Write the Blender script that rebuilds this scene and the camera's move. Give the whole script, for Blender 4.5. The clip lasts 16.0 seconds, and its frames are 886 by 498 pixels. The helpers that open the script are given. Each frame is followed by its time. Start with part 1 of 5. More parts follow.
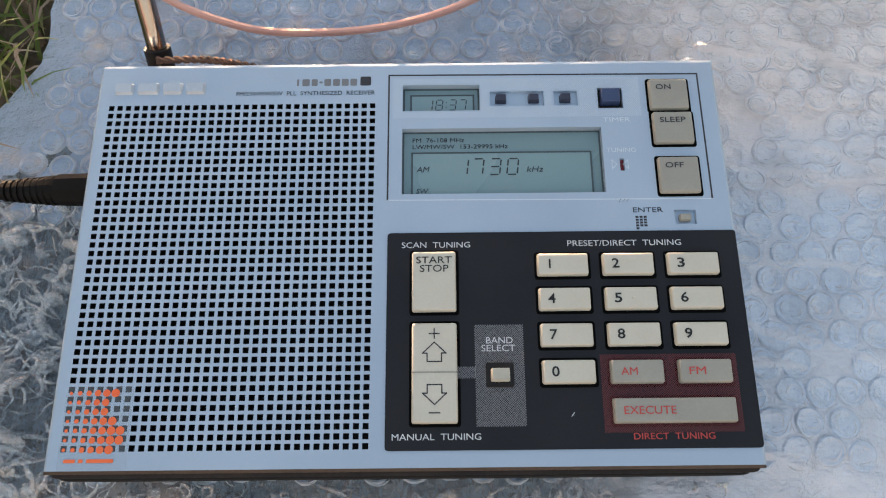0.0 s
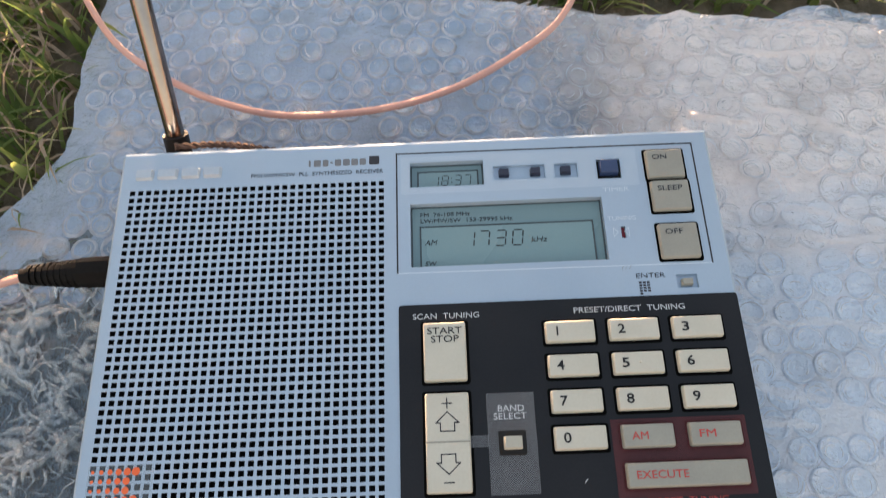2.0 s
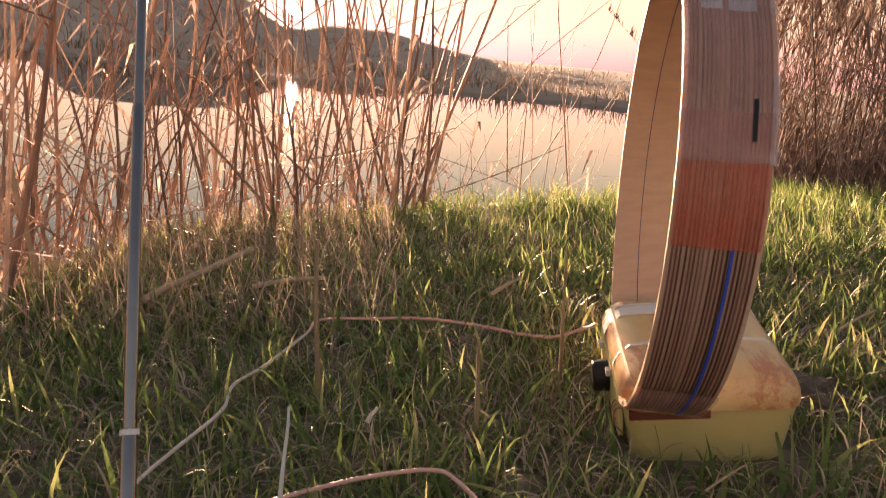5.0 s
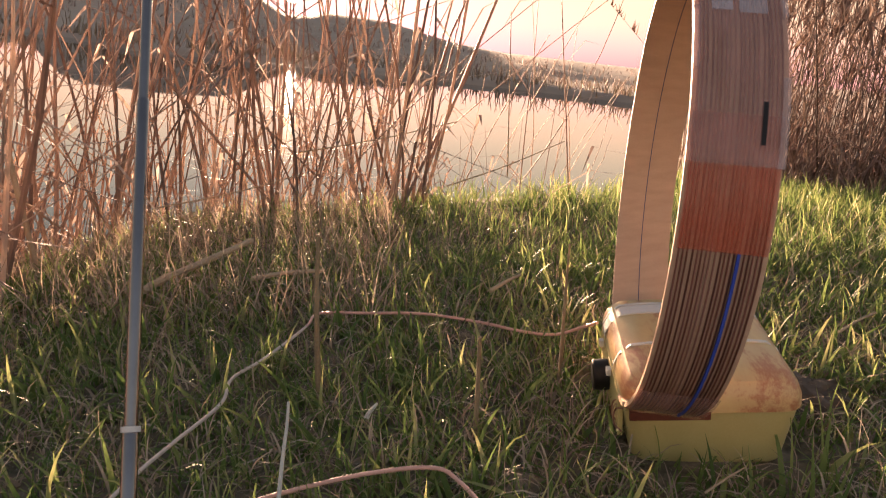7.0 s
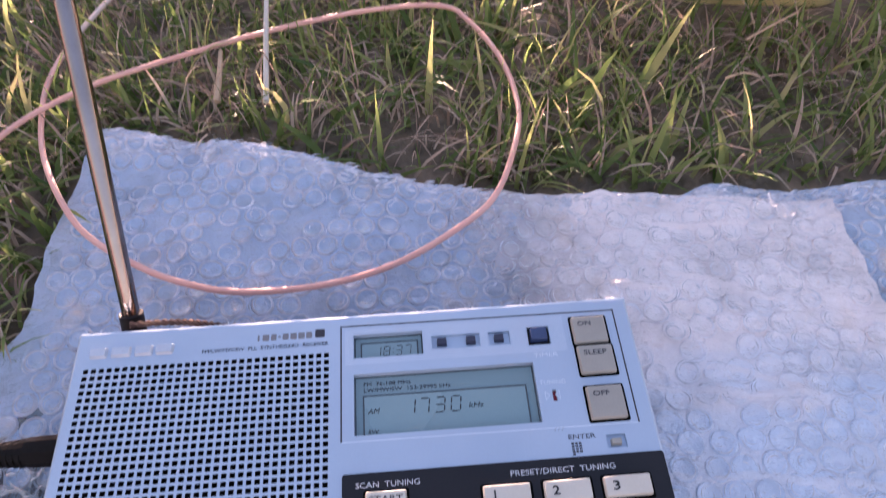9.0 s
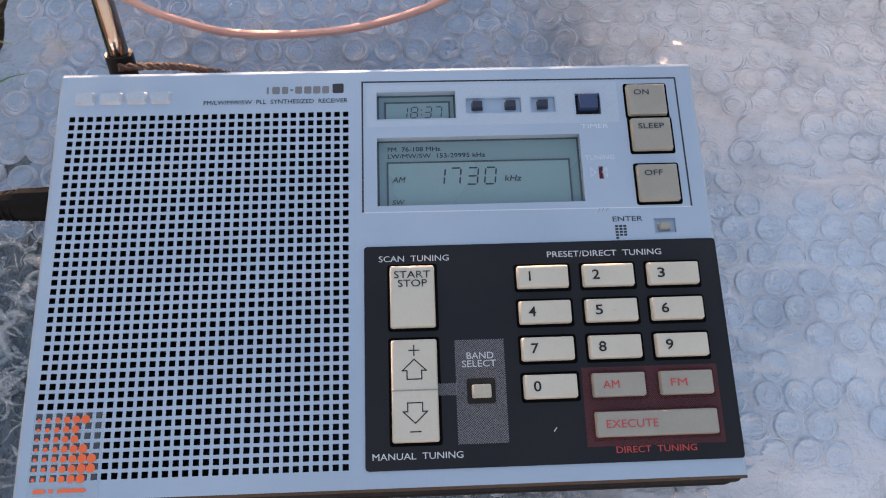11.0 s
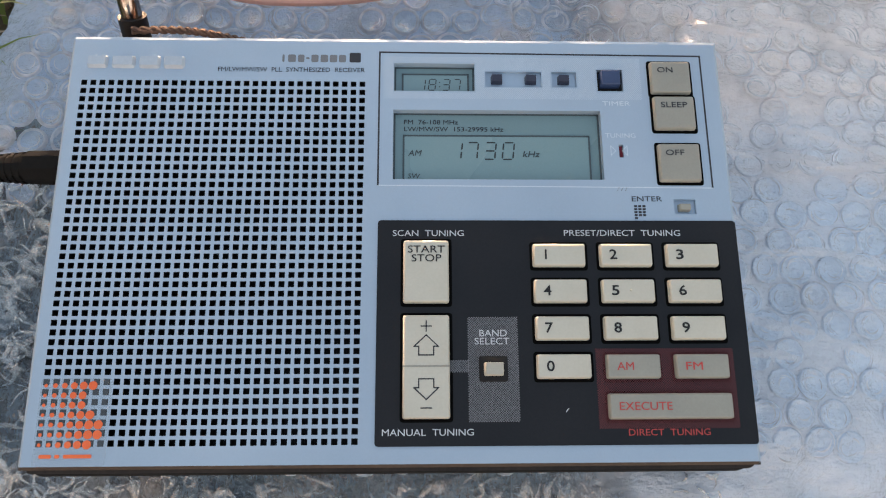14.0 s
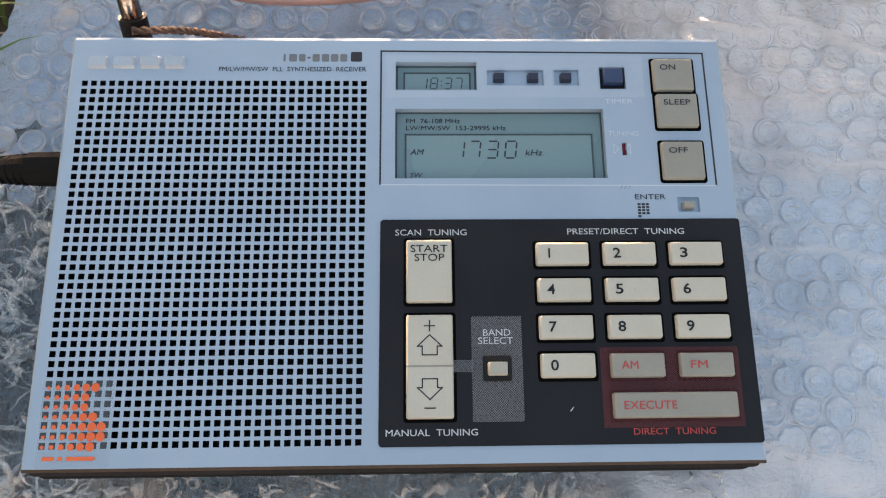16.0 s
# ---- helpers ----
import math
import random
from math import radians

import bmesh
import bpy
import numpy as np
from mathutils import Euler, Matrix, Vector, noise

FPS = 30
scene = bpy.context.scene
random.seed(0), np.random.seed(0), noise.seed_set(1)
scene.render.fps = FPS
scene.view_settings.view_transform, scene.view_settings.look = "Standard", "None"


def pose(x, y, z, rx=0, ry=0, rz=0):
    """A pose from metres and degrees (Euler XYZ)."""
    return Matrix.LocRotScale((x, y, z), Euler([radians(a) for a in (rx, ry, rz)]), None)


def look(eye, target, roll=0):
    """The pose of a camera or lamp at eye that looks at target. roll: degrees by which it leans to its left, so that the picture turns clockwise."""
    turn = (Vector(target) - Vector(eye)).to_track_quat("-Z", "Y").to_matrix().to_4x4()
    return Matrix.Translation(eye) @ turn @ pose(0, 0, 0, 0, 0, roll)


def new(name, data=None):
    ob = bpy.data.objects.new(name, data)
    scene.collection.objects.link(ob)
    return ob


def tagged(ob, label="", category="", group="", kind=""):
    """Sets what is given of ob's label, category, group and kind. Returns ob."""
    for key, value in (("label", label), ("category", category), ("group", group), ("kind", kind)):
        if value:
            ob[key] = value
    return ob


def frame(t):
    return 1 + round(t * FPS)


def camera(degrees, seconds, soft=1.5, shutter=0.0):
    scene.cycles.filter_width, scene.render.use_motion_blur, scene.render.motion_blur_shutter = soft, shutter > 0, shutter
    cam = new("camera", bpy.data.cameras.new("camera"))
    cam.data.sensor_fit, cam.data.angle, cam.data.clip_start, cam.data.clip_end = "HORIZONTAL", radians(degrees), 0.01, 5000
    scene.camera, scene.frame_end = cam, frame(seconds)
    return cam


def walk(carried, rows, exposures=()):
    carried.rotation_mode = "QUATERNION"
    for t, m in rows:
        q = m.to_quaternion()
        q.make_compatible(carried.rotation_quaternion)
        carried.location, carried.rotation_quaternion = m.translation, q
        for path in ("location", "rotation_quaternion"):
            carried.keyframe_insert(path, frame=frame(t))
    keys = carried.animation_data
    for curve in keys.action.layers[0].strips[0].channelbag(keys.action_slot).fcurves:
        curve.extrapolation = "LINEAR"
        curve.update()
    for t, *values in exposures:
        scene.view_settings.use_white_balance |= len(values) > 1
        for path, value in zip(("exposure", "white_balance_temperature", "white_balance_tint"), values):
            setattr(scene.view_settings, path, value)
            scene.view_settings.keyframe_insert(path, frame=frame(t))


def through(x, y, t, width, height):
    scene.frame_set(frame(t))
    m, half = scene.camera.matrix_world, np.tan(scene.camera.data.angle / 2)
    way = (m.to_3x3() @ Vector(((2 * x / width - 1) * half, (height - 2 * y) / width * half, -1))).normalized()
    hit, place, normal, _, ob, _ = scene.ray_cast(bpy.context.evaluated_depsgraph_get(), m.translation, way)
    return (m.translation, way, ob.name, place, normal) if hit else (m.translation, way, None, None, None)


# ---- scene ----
# Everything on the bank is laid out in the bank's own plane (x along the radio, y towards the lake, z off the ground).
# The bank is not level: UP is the true vertical seen from that plane.
UP = Vector((0.1249, 0.0856, 0.9885)).normalized()
BANK = UP.rotation_difference(Vector((0, 0, 1))).to_matrix().to_4x4()

# ---- camera ----
cam = camera(62.0, 16.0, soft=1.1, shutter=0.3)
PATH = [
    (0, 0.0111, -0.0610, 0.2263, 17.64, 0.30, -0.53),
    (0.5, 0.0109, -0.0607, 0.2270, 17.61, 0.32, -0.63),
    (1, 0.0112, -0.0606, 0.2273, 17.94, 0.60, -0.68),
    (1.5, 0.0111, -0.0598, 0.2293, 18.82, 1.09, -0.98),
    (2, 0.0112, -0.0612, 0.2334, 22.56, 1.54, -1.91),
    (2.5, 0.0177, -0.0671, 0.2419, 30.73, 2.20, -2.51),
    (3, 0.0167, -0.0741, 0.2534, 40.34, 2.12, -3.29),
    (3.5, 0.0187, -0.0864, 0.2622, 49.98, 2.51, -3.97),
    (4, 0.0218, -0.0967, 0.2695, 58.41, 2.34, -4.66),
    (4.5, 0.0214, -0.1070, 0.2772, 64.60, 1.83, -5.23),
    (4.7, 0.0211, -0.1111, 0.2801, 66.68, 1.63, -5.39),
    (5.75, 0.0195, -0.1130, 0.2850, 74.60, 1.00, -5.70),
    (6.8, 0.0176, -0.1100, 0.2854, 70.78, 0.48, -5.61),
    (7, 0.0175, -0.1086, 0.2852, 69.25, 0.48, -5.45),
    (7.5, 0.0201, -0.1016, 0.2828, 63.70, 0.55, -4.75),
    (8, 0.0177, -0.0903, 0.2746, 55.07, 0.57, -4.59),
    (8.5, 0.0180, -0.0751, 0.2617, 44.23, 0.14, -4.78),
    (9, 0.0189, -0.0664, 0.2493, 34.88, -0.17, -4.58),
    (9.5, 0.0179, -0.0585, 0.2374, 27.13, -0.31, -4.12),
    (10, 0.0156, -0.0568, 0.2295, 22.26, -0.53, -3.51),
    (10.2, 0.0133, -0.0511, 0.2297, 19.41, -1.03, -3.32),
    (11.1, 0.0095, -0.0505, 0.2245, 15.90, -1.55, -1.90),
    (12.5, 0.0073, -0.0508, 0.2213, 14.86, -1.85, -0.56),
    (13, 0.0061, -0.0502, 0.2212, 14.55, -1.74, -0.33),
    (13.5, 0.0062, -0.0502, 0.2205, 14.61, -1.73, -0.28),
    (14, 0.0067, -0.0514, 0.2214, 14.52, -1.68, -0.40),
    (14.5, 0.0072, -0.0520, 0.2209, 14.51, -1.78, -0.52),
    (15, 0.0061, -0.0520, 0.2210, 14.52, -1.72, -0.60),
    (15.5, 0.0063, -0.0510, 0.2214, 14.27, -1.64, -0.67),
    (16, 0.0063, -0.0512, 0.2206, 14.48, -1.50, -0.70),
]
EXPOSURES = [
    (0.0, 4.2, 5380, 18),
    (1.5, 4.2, 5380, 18),
    (3.0, 4.47, 5900, 20),
    (3.8, 4.4, 6050, 24),
    (4.6, 3.5, 5500, 24),
    (5.75, 2.9, 5500, 25),
    (7.0, 3.1, 5350, 23),
    (7.5, 3.4, 5250, 24),
    (8.2, 5.0, 4850, 27),
    (8.6, 4.65, 5050, 37),
    (9.0, 4.28, 4900, 39),
    (10.2, 4.1, 5050, 31),
    (12.5, 4.1, 5380, 18),
    (14.0, 4.22, 5380, 18),
    (16.0, 4.22, 5380, 18),
]
walk(cam, [(t, BANK @ pose(x, y, z, rx, ry, rz)) for t, x, y, z, rx, ry, rz in PATH], EXPOSURES)

# ---- light: a setting sun over the lake, and the sky ----
SUN_EL, SUN_AZ = 3.25, -5.4
world = bpy.data.worlds.new("sky")
scene.world = world
world.use_nodes = True
wn = world.node_tree
sky = wn.nodes.new("ShaderNodeTexSky")
sky.sky_type = "NISHITA"
sky.sun_disc = False
sky.sun_elevation = radians(SUN_EL)
sky.sun_rotation = radians(SUN_AZ)
sky.air_density, sky.dust_density, sky.ozone_density = 2.2, 0.1, 1.25
haze = wn.nodes.new("ShaderNodeHueSaturation")
haze.inputs["Saturation"].default_value = 0.72
wn.links.new(sky.outputs[0], haze.inputs["Color"])
wn.links.new(haze.outputs[0], wn.nodes["Background"].inputs[0])
wn.nodes["Background"].inputs[1].default_value = 0.05
sun_dir = Vector((math.sin(radians(SUN_AZ)) * math.cos(radians(SUN_EL)), math.cos(radians(SUN_AZ)) * math.cos(radians(SUN_EL)), math.sin(radians(SUN_EL))))
sun = new("sun", bpy.data.lights.new("sun", "SUN"))
sun.data.energy, sun.data.angle, sun.data.color = 4.2, radians(0.6), (1.0, 0.60, 0.28)
sun.matrix_world = look(sun_dir * 50, (0, 0, 0))


# ---- materials ----
def material(name):
    m = bpy.data.materials.new(name)
    m.use_nodes = True
    return m, m.node_tree, m.node_tree.nodes["Principled BSDF"]


def ramp(nt, source, stops):
    n = nt.nodes.new("ShaderNodeValToRGB")
    while len(n.color_ramp.elements) < len(stops):
        n.color_ramp.elements.new(0.5)
    for e, (p, c) in zip(n.color_ramp.elements, stops):
        e.position, e.color = p, (*c, 1)
    nt.links.new(source, n.inputs[0])
    return n.outputs[0]


def noise_tex(nt, scale, detail=4, coords="Object", rough=0.55, stretch=None):
    tc = nt.nodes.new("ShaderNodeTexCoord")
    n = nt.nodes.new("ShaderNodeTexNoise")
    n.inputs["Scale"].default_value, n.inputs["Detail"].default_value, n.inputs["Roughness"].default_value = scale, detail, rough
    out = tc.outputs[coords]
    if stretch:
        mp = nt.nodes.new("ShaderNodeMapping")
        mp.inputs["Scale"].default_value = stretch
        nt.links.new(out, mp.inputs[0])
        out = mp.outputs[0]
    nt.links.new(out, n.inputs["Vector"])
    return n.outputs["Fac"]


def bump(nt, bsdf, height, distance, strength=0.6):
    b = nt.nodes.new("ShaderNodeBump")
    b.inputs["Distance"].default_value, b.inputs["Strength"].default_value = distance, strength
    nt.links.new(height, b.inputs["Height"])
    nt.links.new(b.outputs[0], bsdf.inputs["Normal"])


def surface(name, low, high, rough=0.5, metal=0.0, scale=200, fine=0.00003, big=18, spec=0.5, stretch=None):
    """Two colours mixed by a coarse and a fine noise, with fine relief and uneven gloss."""
    m, nt, b = material(name)
    a = noise_tex(nt, big, 3, stretch=stretch)
    f = noise_tex(nt, scale, 5, stretch=stretch)
    mix = nt.nodes.new("ShaderNodeMath")
    mix.operation = "MULTIPLY_ADD"
    nt.links.new(a, mix.inputs[0])
    mix.inputs[1].default_value = 0.6
    half = nt.nodes.new("ShaderNodeMath")
    half.operation = "MULTIPLY"
    half.inputs[1].default_value = 0.4
    nt.links.new(f, half.inputs[0])
    nt.links.new(half.outputs[0], mix.inputs[2])
    nt.links.new(ramp(nt, mix.outputs[0], [(0.33, low), (0.67, high)]), b.inputs["Base Color"])
    nt.links.new(ramp(nt, a, [(0.3, (rough * 0.85,) * 3), (0.7, (min(1, rough * 1.15),) * 3)]), b.inputs["Roughness"])
    b.inputs["Metallic"].default_value = metal
    b.inputs["Specular IOR Level"].default_value = spec
    if fine:
        bump(nt, b, f, fine)
    return m


def island(name, stops, rough=0.5, through=0.0, spec=0.4):
    """Each blade or stem of a joined mesh takes its own colour."""
    m, nt, b = material(name)
    geo = nt.nodes.new("ShaderNodeNewGeometry")
    nt.links.new(ramp(nt, geo.outputs["Random Per Island"], stops), b.inputs["Base Color"])
    b.inputs["Roughness"].default_value = rough
    b.inputs["Specular IOR Level"].default_value = spec
    if through:
        t = nt.nodes.new("ShaderNodeBsdfTranslucent")
        nt.links.new(b.inputs["Base Color"].links[0].from_socket, t.inputs[0])
        mx = nt.nodes.new("ShaderNodeMixShader")
        mx.inputs[0].default_value = through
        nt.links.new(b.outputs[0], mx.inputs[1])
        nt.links.new(t.outputs[0], mx.inputs[2])
        nt.links.new(mx.outputs[0], nt.nodes["Material Output"].inputs[0])
    return m


SILVER = surface("silver_paint", (0.41, 0.50, 0.61), (0.455, 0.55, 0.665), 0.42, 0.35, 2500, 0.000004, 30)
BRONZE = surface("bronze_band", (0.03, 0.022, 0.018), (0.075, 0.055, 0.042), 0.45, 0.5, 900, 0.000005, 60)
SILVER_EDGE = surface("bare_silver", (0.44, 0.50, 0.57), (0.54, 0.60, 0.67), 0.4, 0.4, 900, 0.000005, 60)
BLACK_PANEL = surface("black_panel", (0.009, 0.010, 0.013), (0.015, 0.016, 0.02), 0.5, 0.0, 1800, 0.000008, 40, spec=0.3)
DARK_PLASTIC = surface("dark_plastic", (0.007, 0.007, 0.008), (0.016, 0.015, 0.015), 0.5, 0.0, 900, 0.00002, 60, spec=0.3)
CASE = surface("case_plastic", (0.010, 0.010, 0.010), (0.022, 0.020, 0.019), 0.6, 0.0, 900, 0.00001, 40, spec=0.15)
PLUG = surface("plug_rubber", (0.006, 0.006, 0.006), (0.014, 0.012, 0.011), 0.7, 0.0, 900, 0.00003, 60, spec=0.12)
CREAM = surface("cream_key", (0.55, 0.52, 0.43), (0.61, 0.58, 0.49), 0.45, 0.0, 1500, 0.000006, 90)
GREY_KEY = surface("grey_key", (0.30, 0.29, 0.25), (0.35, 0.34, 0.29), 0.45, 0.0, 1500, 0.000006, 90)
KEY_INK = surface("key_print", (0.006, 0.006, 0.007), (0.012, 0.012, 0.013), 0.6, 0, 3000, 0, 50)
SLOT_SHADE = surface("slot_shade", (0.002, 0.002, 0.002), (0.004, 0.004, 0.004), 0.8, 0, 900, 0, 50, spec=0.05)
BLUE_KEY = surface("blue_key", (0.03, 0.05, 0.12), (0.045, 0.07, 0.16), 0.35, 0.0, 1500, 0.000004, 90)
NAVY = surface("navy_cap", (0.02, 0.025, 0.05), (0.035, 0.04, 0.07), 0.4, 0.0, 1500, 0.000004, 90)
INK = surface("dark_print", (0.02, 0.022, 0.03), (0.035, 0.035, 0.045), 0.6, 0, 3000, 0, 50)
WHITE_INK = surface("white_print", (0.55, 0.57, 0.60), (0.68, 0.70, 0.72), 0.6, 0, 3000, 0, 50)
PALE_INK = surface("worn_pale_print", (0.60, 0.67, 0.75), (0.70, 0.76, 0.83), 0.6, 0, 3000, 0, 50)
RED_INK = surface("red_print", (0.44, 0.055, 0.05), (0.54, 0.08, 0.065), 0.6, 0, 3000, 0, 50)
DULL_RED = surface("dull_red_print", (0.11, 0.024, 0.028), (0.15, 0.034, 0.036), 0.6, 0, 3000, 0, 50)
GREY_INK = surface("grey_print", (0.16, 0.165, 0.18), (0.22, 0.225, 0.24), 0.6, 0, 3000, 0, 50)
ORANGE = surface("orange_print", (0.80, 0.13, 0.03), (0.92, 0.19, 0.05), 0.5, 0, 3000, 0, 50)
LCD = surface("lcd_glass", (0.20, 0.30, 0.32), (0.24, 0.34, 0.36), 0.28, 0.0, 3000, 0, 12)
LCD_FRAME = surface("lcd_surround", (0.17, 0.26, 0.28), (0.21, 0.30, 0.32), 0.3, 0.0, 3000, 0, 12)
LCD_INK = surface("lcd_segment", (0.03, 0.04, 0.045), (0.05, 0.06, 0.065), 0.5, 0, 3000, 0, 50)
BORDER_AND_SHADE = surface("border_and_shade", (0.05, 0.07, 0.08), (0.08, 0.10, 0.11), 0.4, 0, 3000, 0, 50)
LED = surface("red_led", (0.16, 0.01, 0.02), (0.26, 0.02, 0.03), 0.25, 0, 3000, 0, 50)
CHROME = surface("chrome", (0.20, 0.18, 0.175), (0.32, 0.29, 0.28), 0.14, 1.0, 1500, 0.000002, 30)
WHITE_TAPE = surface("white_tape", (0.62, 0.60, 0.56), (0.75, 0.73, 0.69), 0.5, 0, 1500, 0.00002, 80)
PINK_CABLE = surface("pink_cable", (0.60, 0.33, 0.27), (0.72, 0.43, 0.35), 0.35, 0, 800, 0.00002, 40)
CORD = surface("brown_cord", (0.07, 0.04, 0.03), (0.14, 0.085, 0.06), 0.85, 0, 1500, 0.00005, 200)
YELLOW = surface("yellow_plastic", (0.60, 0.50, 0.19), (0.68, 0.58, 0.25), 0.42, 0, 700, 0.00002, 22)
PLY = surface("birch_strip", (0.50, 0.33, 0.21), (0.62, 0.43, 0.28), 0.55, 0, 500, 0.00004, 25, stretch=(1, 6, 6))
PLY_EDGE = surface("strip_edge", (0.42, 0.28, 0.18), (0.58, 0.42, 0.28), 0.6, 0, 900, 0.00004, 60)
WIRE = surface("copper_wire", (0.13, 0.05, 0.035), (0.32, 0.14, 0.09), 0.35, 0.35, 600, 0.00001, 30)
turn = WIRE.node_tree.nodes.new("ShaderNodeObjectInfo")
WIRE.node_tree.links.new(ramp(WIRE.node_tree, turn.outputs["Random"], [(0.0, (0.10, 0.04, 0.03)), (0.5, (0.24, 0.10, 0.065)), (0.85, (0.30, 0.14, 0.10)), (1.0, (0.40, 0.22, 0.16))]), WIRE.node_tree.nodes["Principled BSDF"].inputs["Base Color"])
BLUE_WIRE = surface("blue_wire", (0.03, 0.06, 0.42), (0.05, 0.09, 0.52), 0.4, 0, 600, 0.00001, 30)
RED_EDGE = surface("cut_edge", (0.10, 0.025, 0.015), (0.20, 0.06, 0.03), 0.6, 0, 900, 0.0001, 80)
STRAW = surface("dry_straw", (0.36, 0.26, 0.16), (0.54, 0.41, 0.27), 0.7, 0, 500, 0.0002, 30)
STUB = surface("weathered_stem", (0.20, 0.15, 0.09), (0.36, 0.28, 0.17), 0.75, 0, 500, 0.0002, 30)
PALE_STRAW = surface("bleached_straw", (0.50, 0.46, 0.38), (0.66, 0.62, 0.53), 0.7, 0, 500, 0.0002, 30)
LOAM = surface("mole_soil", (0.06, 0.044, 0.034), (0.17, 0.125, 0.095), 0.95, 0, 120, 0.002, 30)
GRASS = island("grass_blades", [(0.0, (0.09, 0.145, 0.035)), (0.45, (0.19, 0.26, 0.07)), (0.8, (0.33, 0.37, 0.12)), (1.0, (0.50, 0.47, 0.22))], 0.5, 0.5, 0.25)
DRY = island("dry_blades", [(0.0, (0.25, 0.175, 0.12)), (0.5, (0.44, 0.33, 0.24)), (1.0, (0.64, 0.52, 0.38))], 0.7, 0.3)
REED = island("reed_stems", [(0.0, (0.23, 0.165, 0.14)), (0.5, (0.43, 0.32, 0.265)), (1.0, (0.64, 0.52, 0.43))], 0.6, 0.45)
# paler copy of the reeds, lifted for the haze over the far shore
PALE_REED = island("hazed_far_reeds", [(0.0, (0.28, 0.22, 0.16)), (1.0, (0.48, 0.40, 0.30))], 0.8, 0.5)
DARK_REED = island("dark_reed_stems", [(0.0, (0.12, 0.08, 0.065)), (0.5, (0.25, 0.175, 0.14)), (1.0, (0.44, 0.33, 0.27))], 0.7, 0.25)


def marbled():
    m, nt, b = material("marbled_yellow_lid")
    n = noise_tex(nt, 22, 6, rough=0.7, stretch=(1.0, 0.35, 1.0))
    nt.links.new(ramp(nt, n, [(0.34, (0.64, 0.50, 0.22)), (0.47, (0.60, 0.42, 0.19)), (0.53, (0.44, 0.20, 0.09)), (0.58, (0.60, 0.42, 0.19)), (0.66, (0.38, 0.16, 0.07)), (0.75, (0.60, 0.44, 0.20))]), b.inputs["Base Color"])
    b.inputs["Roughness"].default_value = 0.33
    bump(nt, b, noise_tex(nt, 500, 3), 0.00002)
    return m


def film(name, cover, tint, crease=0.0012, gloss=0.10, ridged=False, fade=None, single=None):
    """Clear plastic: straight-through light, a milky share, and mirror gloss that grows at grazing angles."""
    m, nt, b = material(name)
    f, w = noise_tex(nt, 210, 6, rough=0.7), noise_tex(nt, 38, 4)
    # peach patches stand in for sunset reflections and dry grass showing through
    nt.links.new(ramp(nt, w, [(0.28, tuple(c * 0.84 for c in tint)), (0.45, tint), (0.58, tint), (0.70, (0.80, 0.72, 0.68))]), b.inputs["Base Color"])
    b.inputs["Roughness"].default_value = 0.35
    if single:
        # tint passes from `single` on the near side to the film's own beyond
        sep, add, rng_y, two = nt.nodes.new("ShaderNodeSeparateXYZ"), nt.nodes.new("ShaderNodeMath"), nt.nodes.new("ShaderNodeMapRange"), nt.nodes.new("ShaderNodeMix")
        nt.links.new(nt.nodes.new("ShaderNodeTexCoord").outputs["Object"], sep.inputs[0])
        add.operation = "MULTIPLY_ADD"
        nt.links.new(noise_tex(nt, 30, 4, stretch=(0.5, 1.6, 1.0)), add.inputs[0])
        add.inputs[1].default_value = 0.09
        nt.links.new(sep.outputs[1], add.inputs[2])
        rng_y.inputs["From Min"].default_value, rng_y.inputs["From Max"].default_value = 0.070, 0.105
        nt.links.new(add.outputs[0], rng_y.inputs["Value"])
        two.data_type = "RGBA"
        nt.links.new(rng_y.outputs[0], two.inputs["Factor"])
        two.inputs["A"].default_value = (*single, 1)
        nt.links.new(b.inputs["Base Color"].links[0].from_socket, two.inputs["B"])
        nt.links.new(two.outputs["Result"], b.inputs["Base Color"])
    bump(nt, b, f, crease, 0.9)
    folds = nt.nodes.new("ShaderNodeBump")
    folds.inputs["Distance"].default_value = 0.004
    folds.inputs["Strength"].default_value = 0.55
    nt.links.new(noise_tex(nt, 85, 3, rough=0.6, stretch=(1.0, 2.2, 1.0)), folds.inputs["Height"])
    nt.links.new(folds.outputs[0], b.inputs["Normal"].links[0].from_node.inputs["Normal"])
    nrm = b.inputs["Normal"].links[0].from_socket
    clear = nt.nodes.new("ShaderNodeBsdfTransparent")
    clear.inputs[0].default_value = (0.95, 0.97, 1.0, 1)
    milk = nt.nodes.new("ShaderNodeMixShader")
    if ridged:
        nt.links.new(ramp(nt, noise_tex(nt, 120, 6, stretch=(1.6, 0.6, 1.0), rough=0.65), [(0.36, (0.34,) * 3), (0.47, (cover * 0.8,) * 3), (0.50, (cover,) * 3), (0.55, (cover * 0.6,) * 3), (0.62, (0.36,) * 3), (0.70, (cover * 0.9,) * 3)]), milk.inputs[0])
    else:
        nt.links.new(ramp(nt, w, [(0.3, (cover * 0.85,) * 3), (0.7, (cover * 1.1,) * 3)]), milk.inputs[0])
    nt.links.new(clear.outputs[0], milk.inputs[1])
    nt.links.new(b.outputs[0], milk.inputs[2])
    shine = nt.nodes.new("ShaderNodeBsdfGlossy")
    shine.inputs["Roughness"].default_value = gloss
    nt.links.new(nrm, shine.inputs["Normal"])
    fr = nt.nodes.new("ShaderNodeFresnel")
    fr.inputs["IOR"].default_value = 1.55
    nt.links.new(nrm, fr.inputs["Normal"])
    top = nt.nodes.new("ShaderNodeMixShader")
    nt.links.new(fr.outputs[0], top.inputs[0])
    nt.links.new(milk.outputs[0], top.inputs[1])
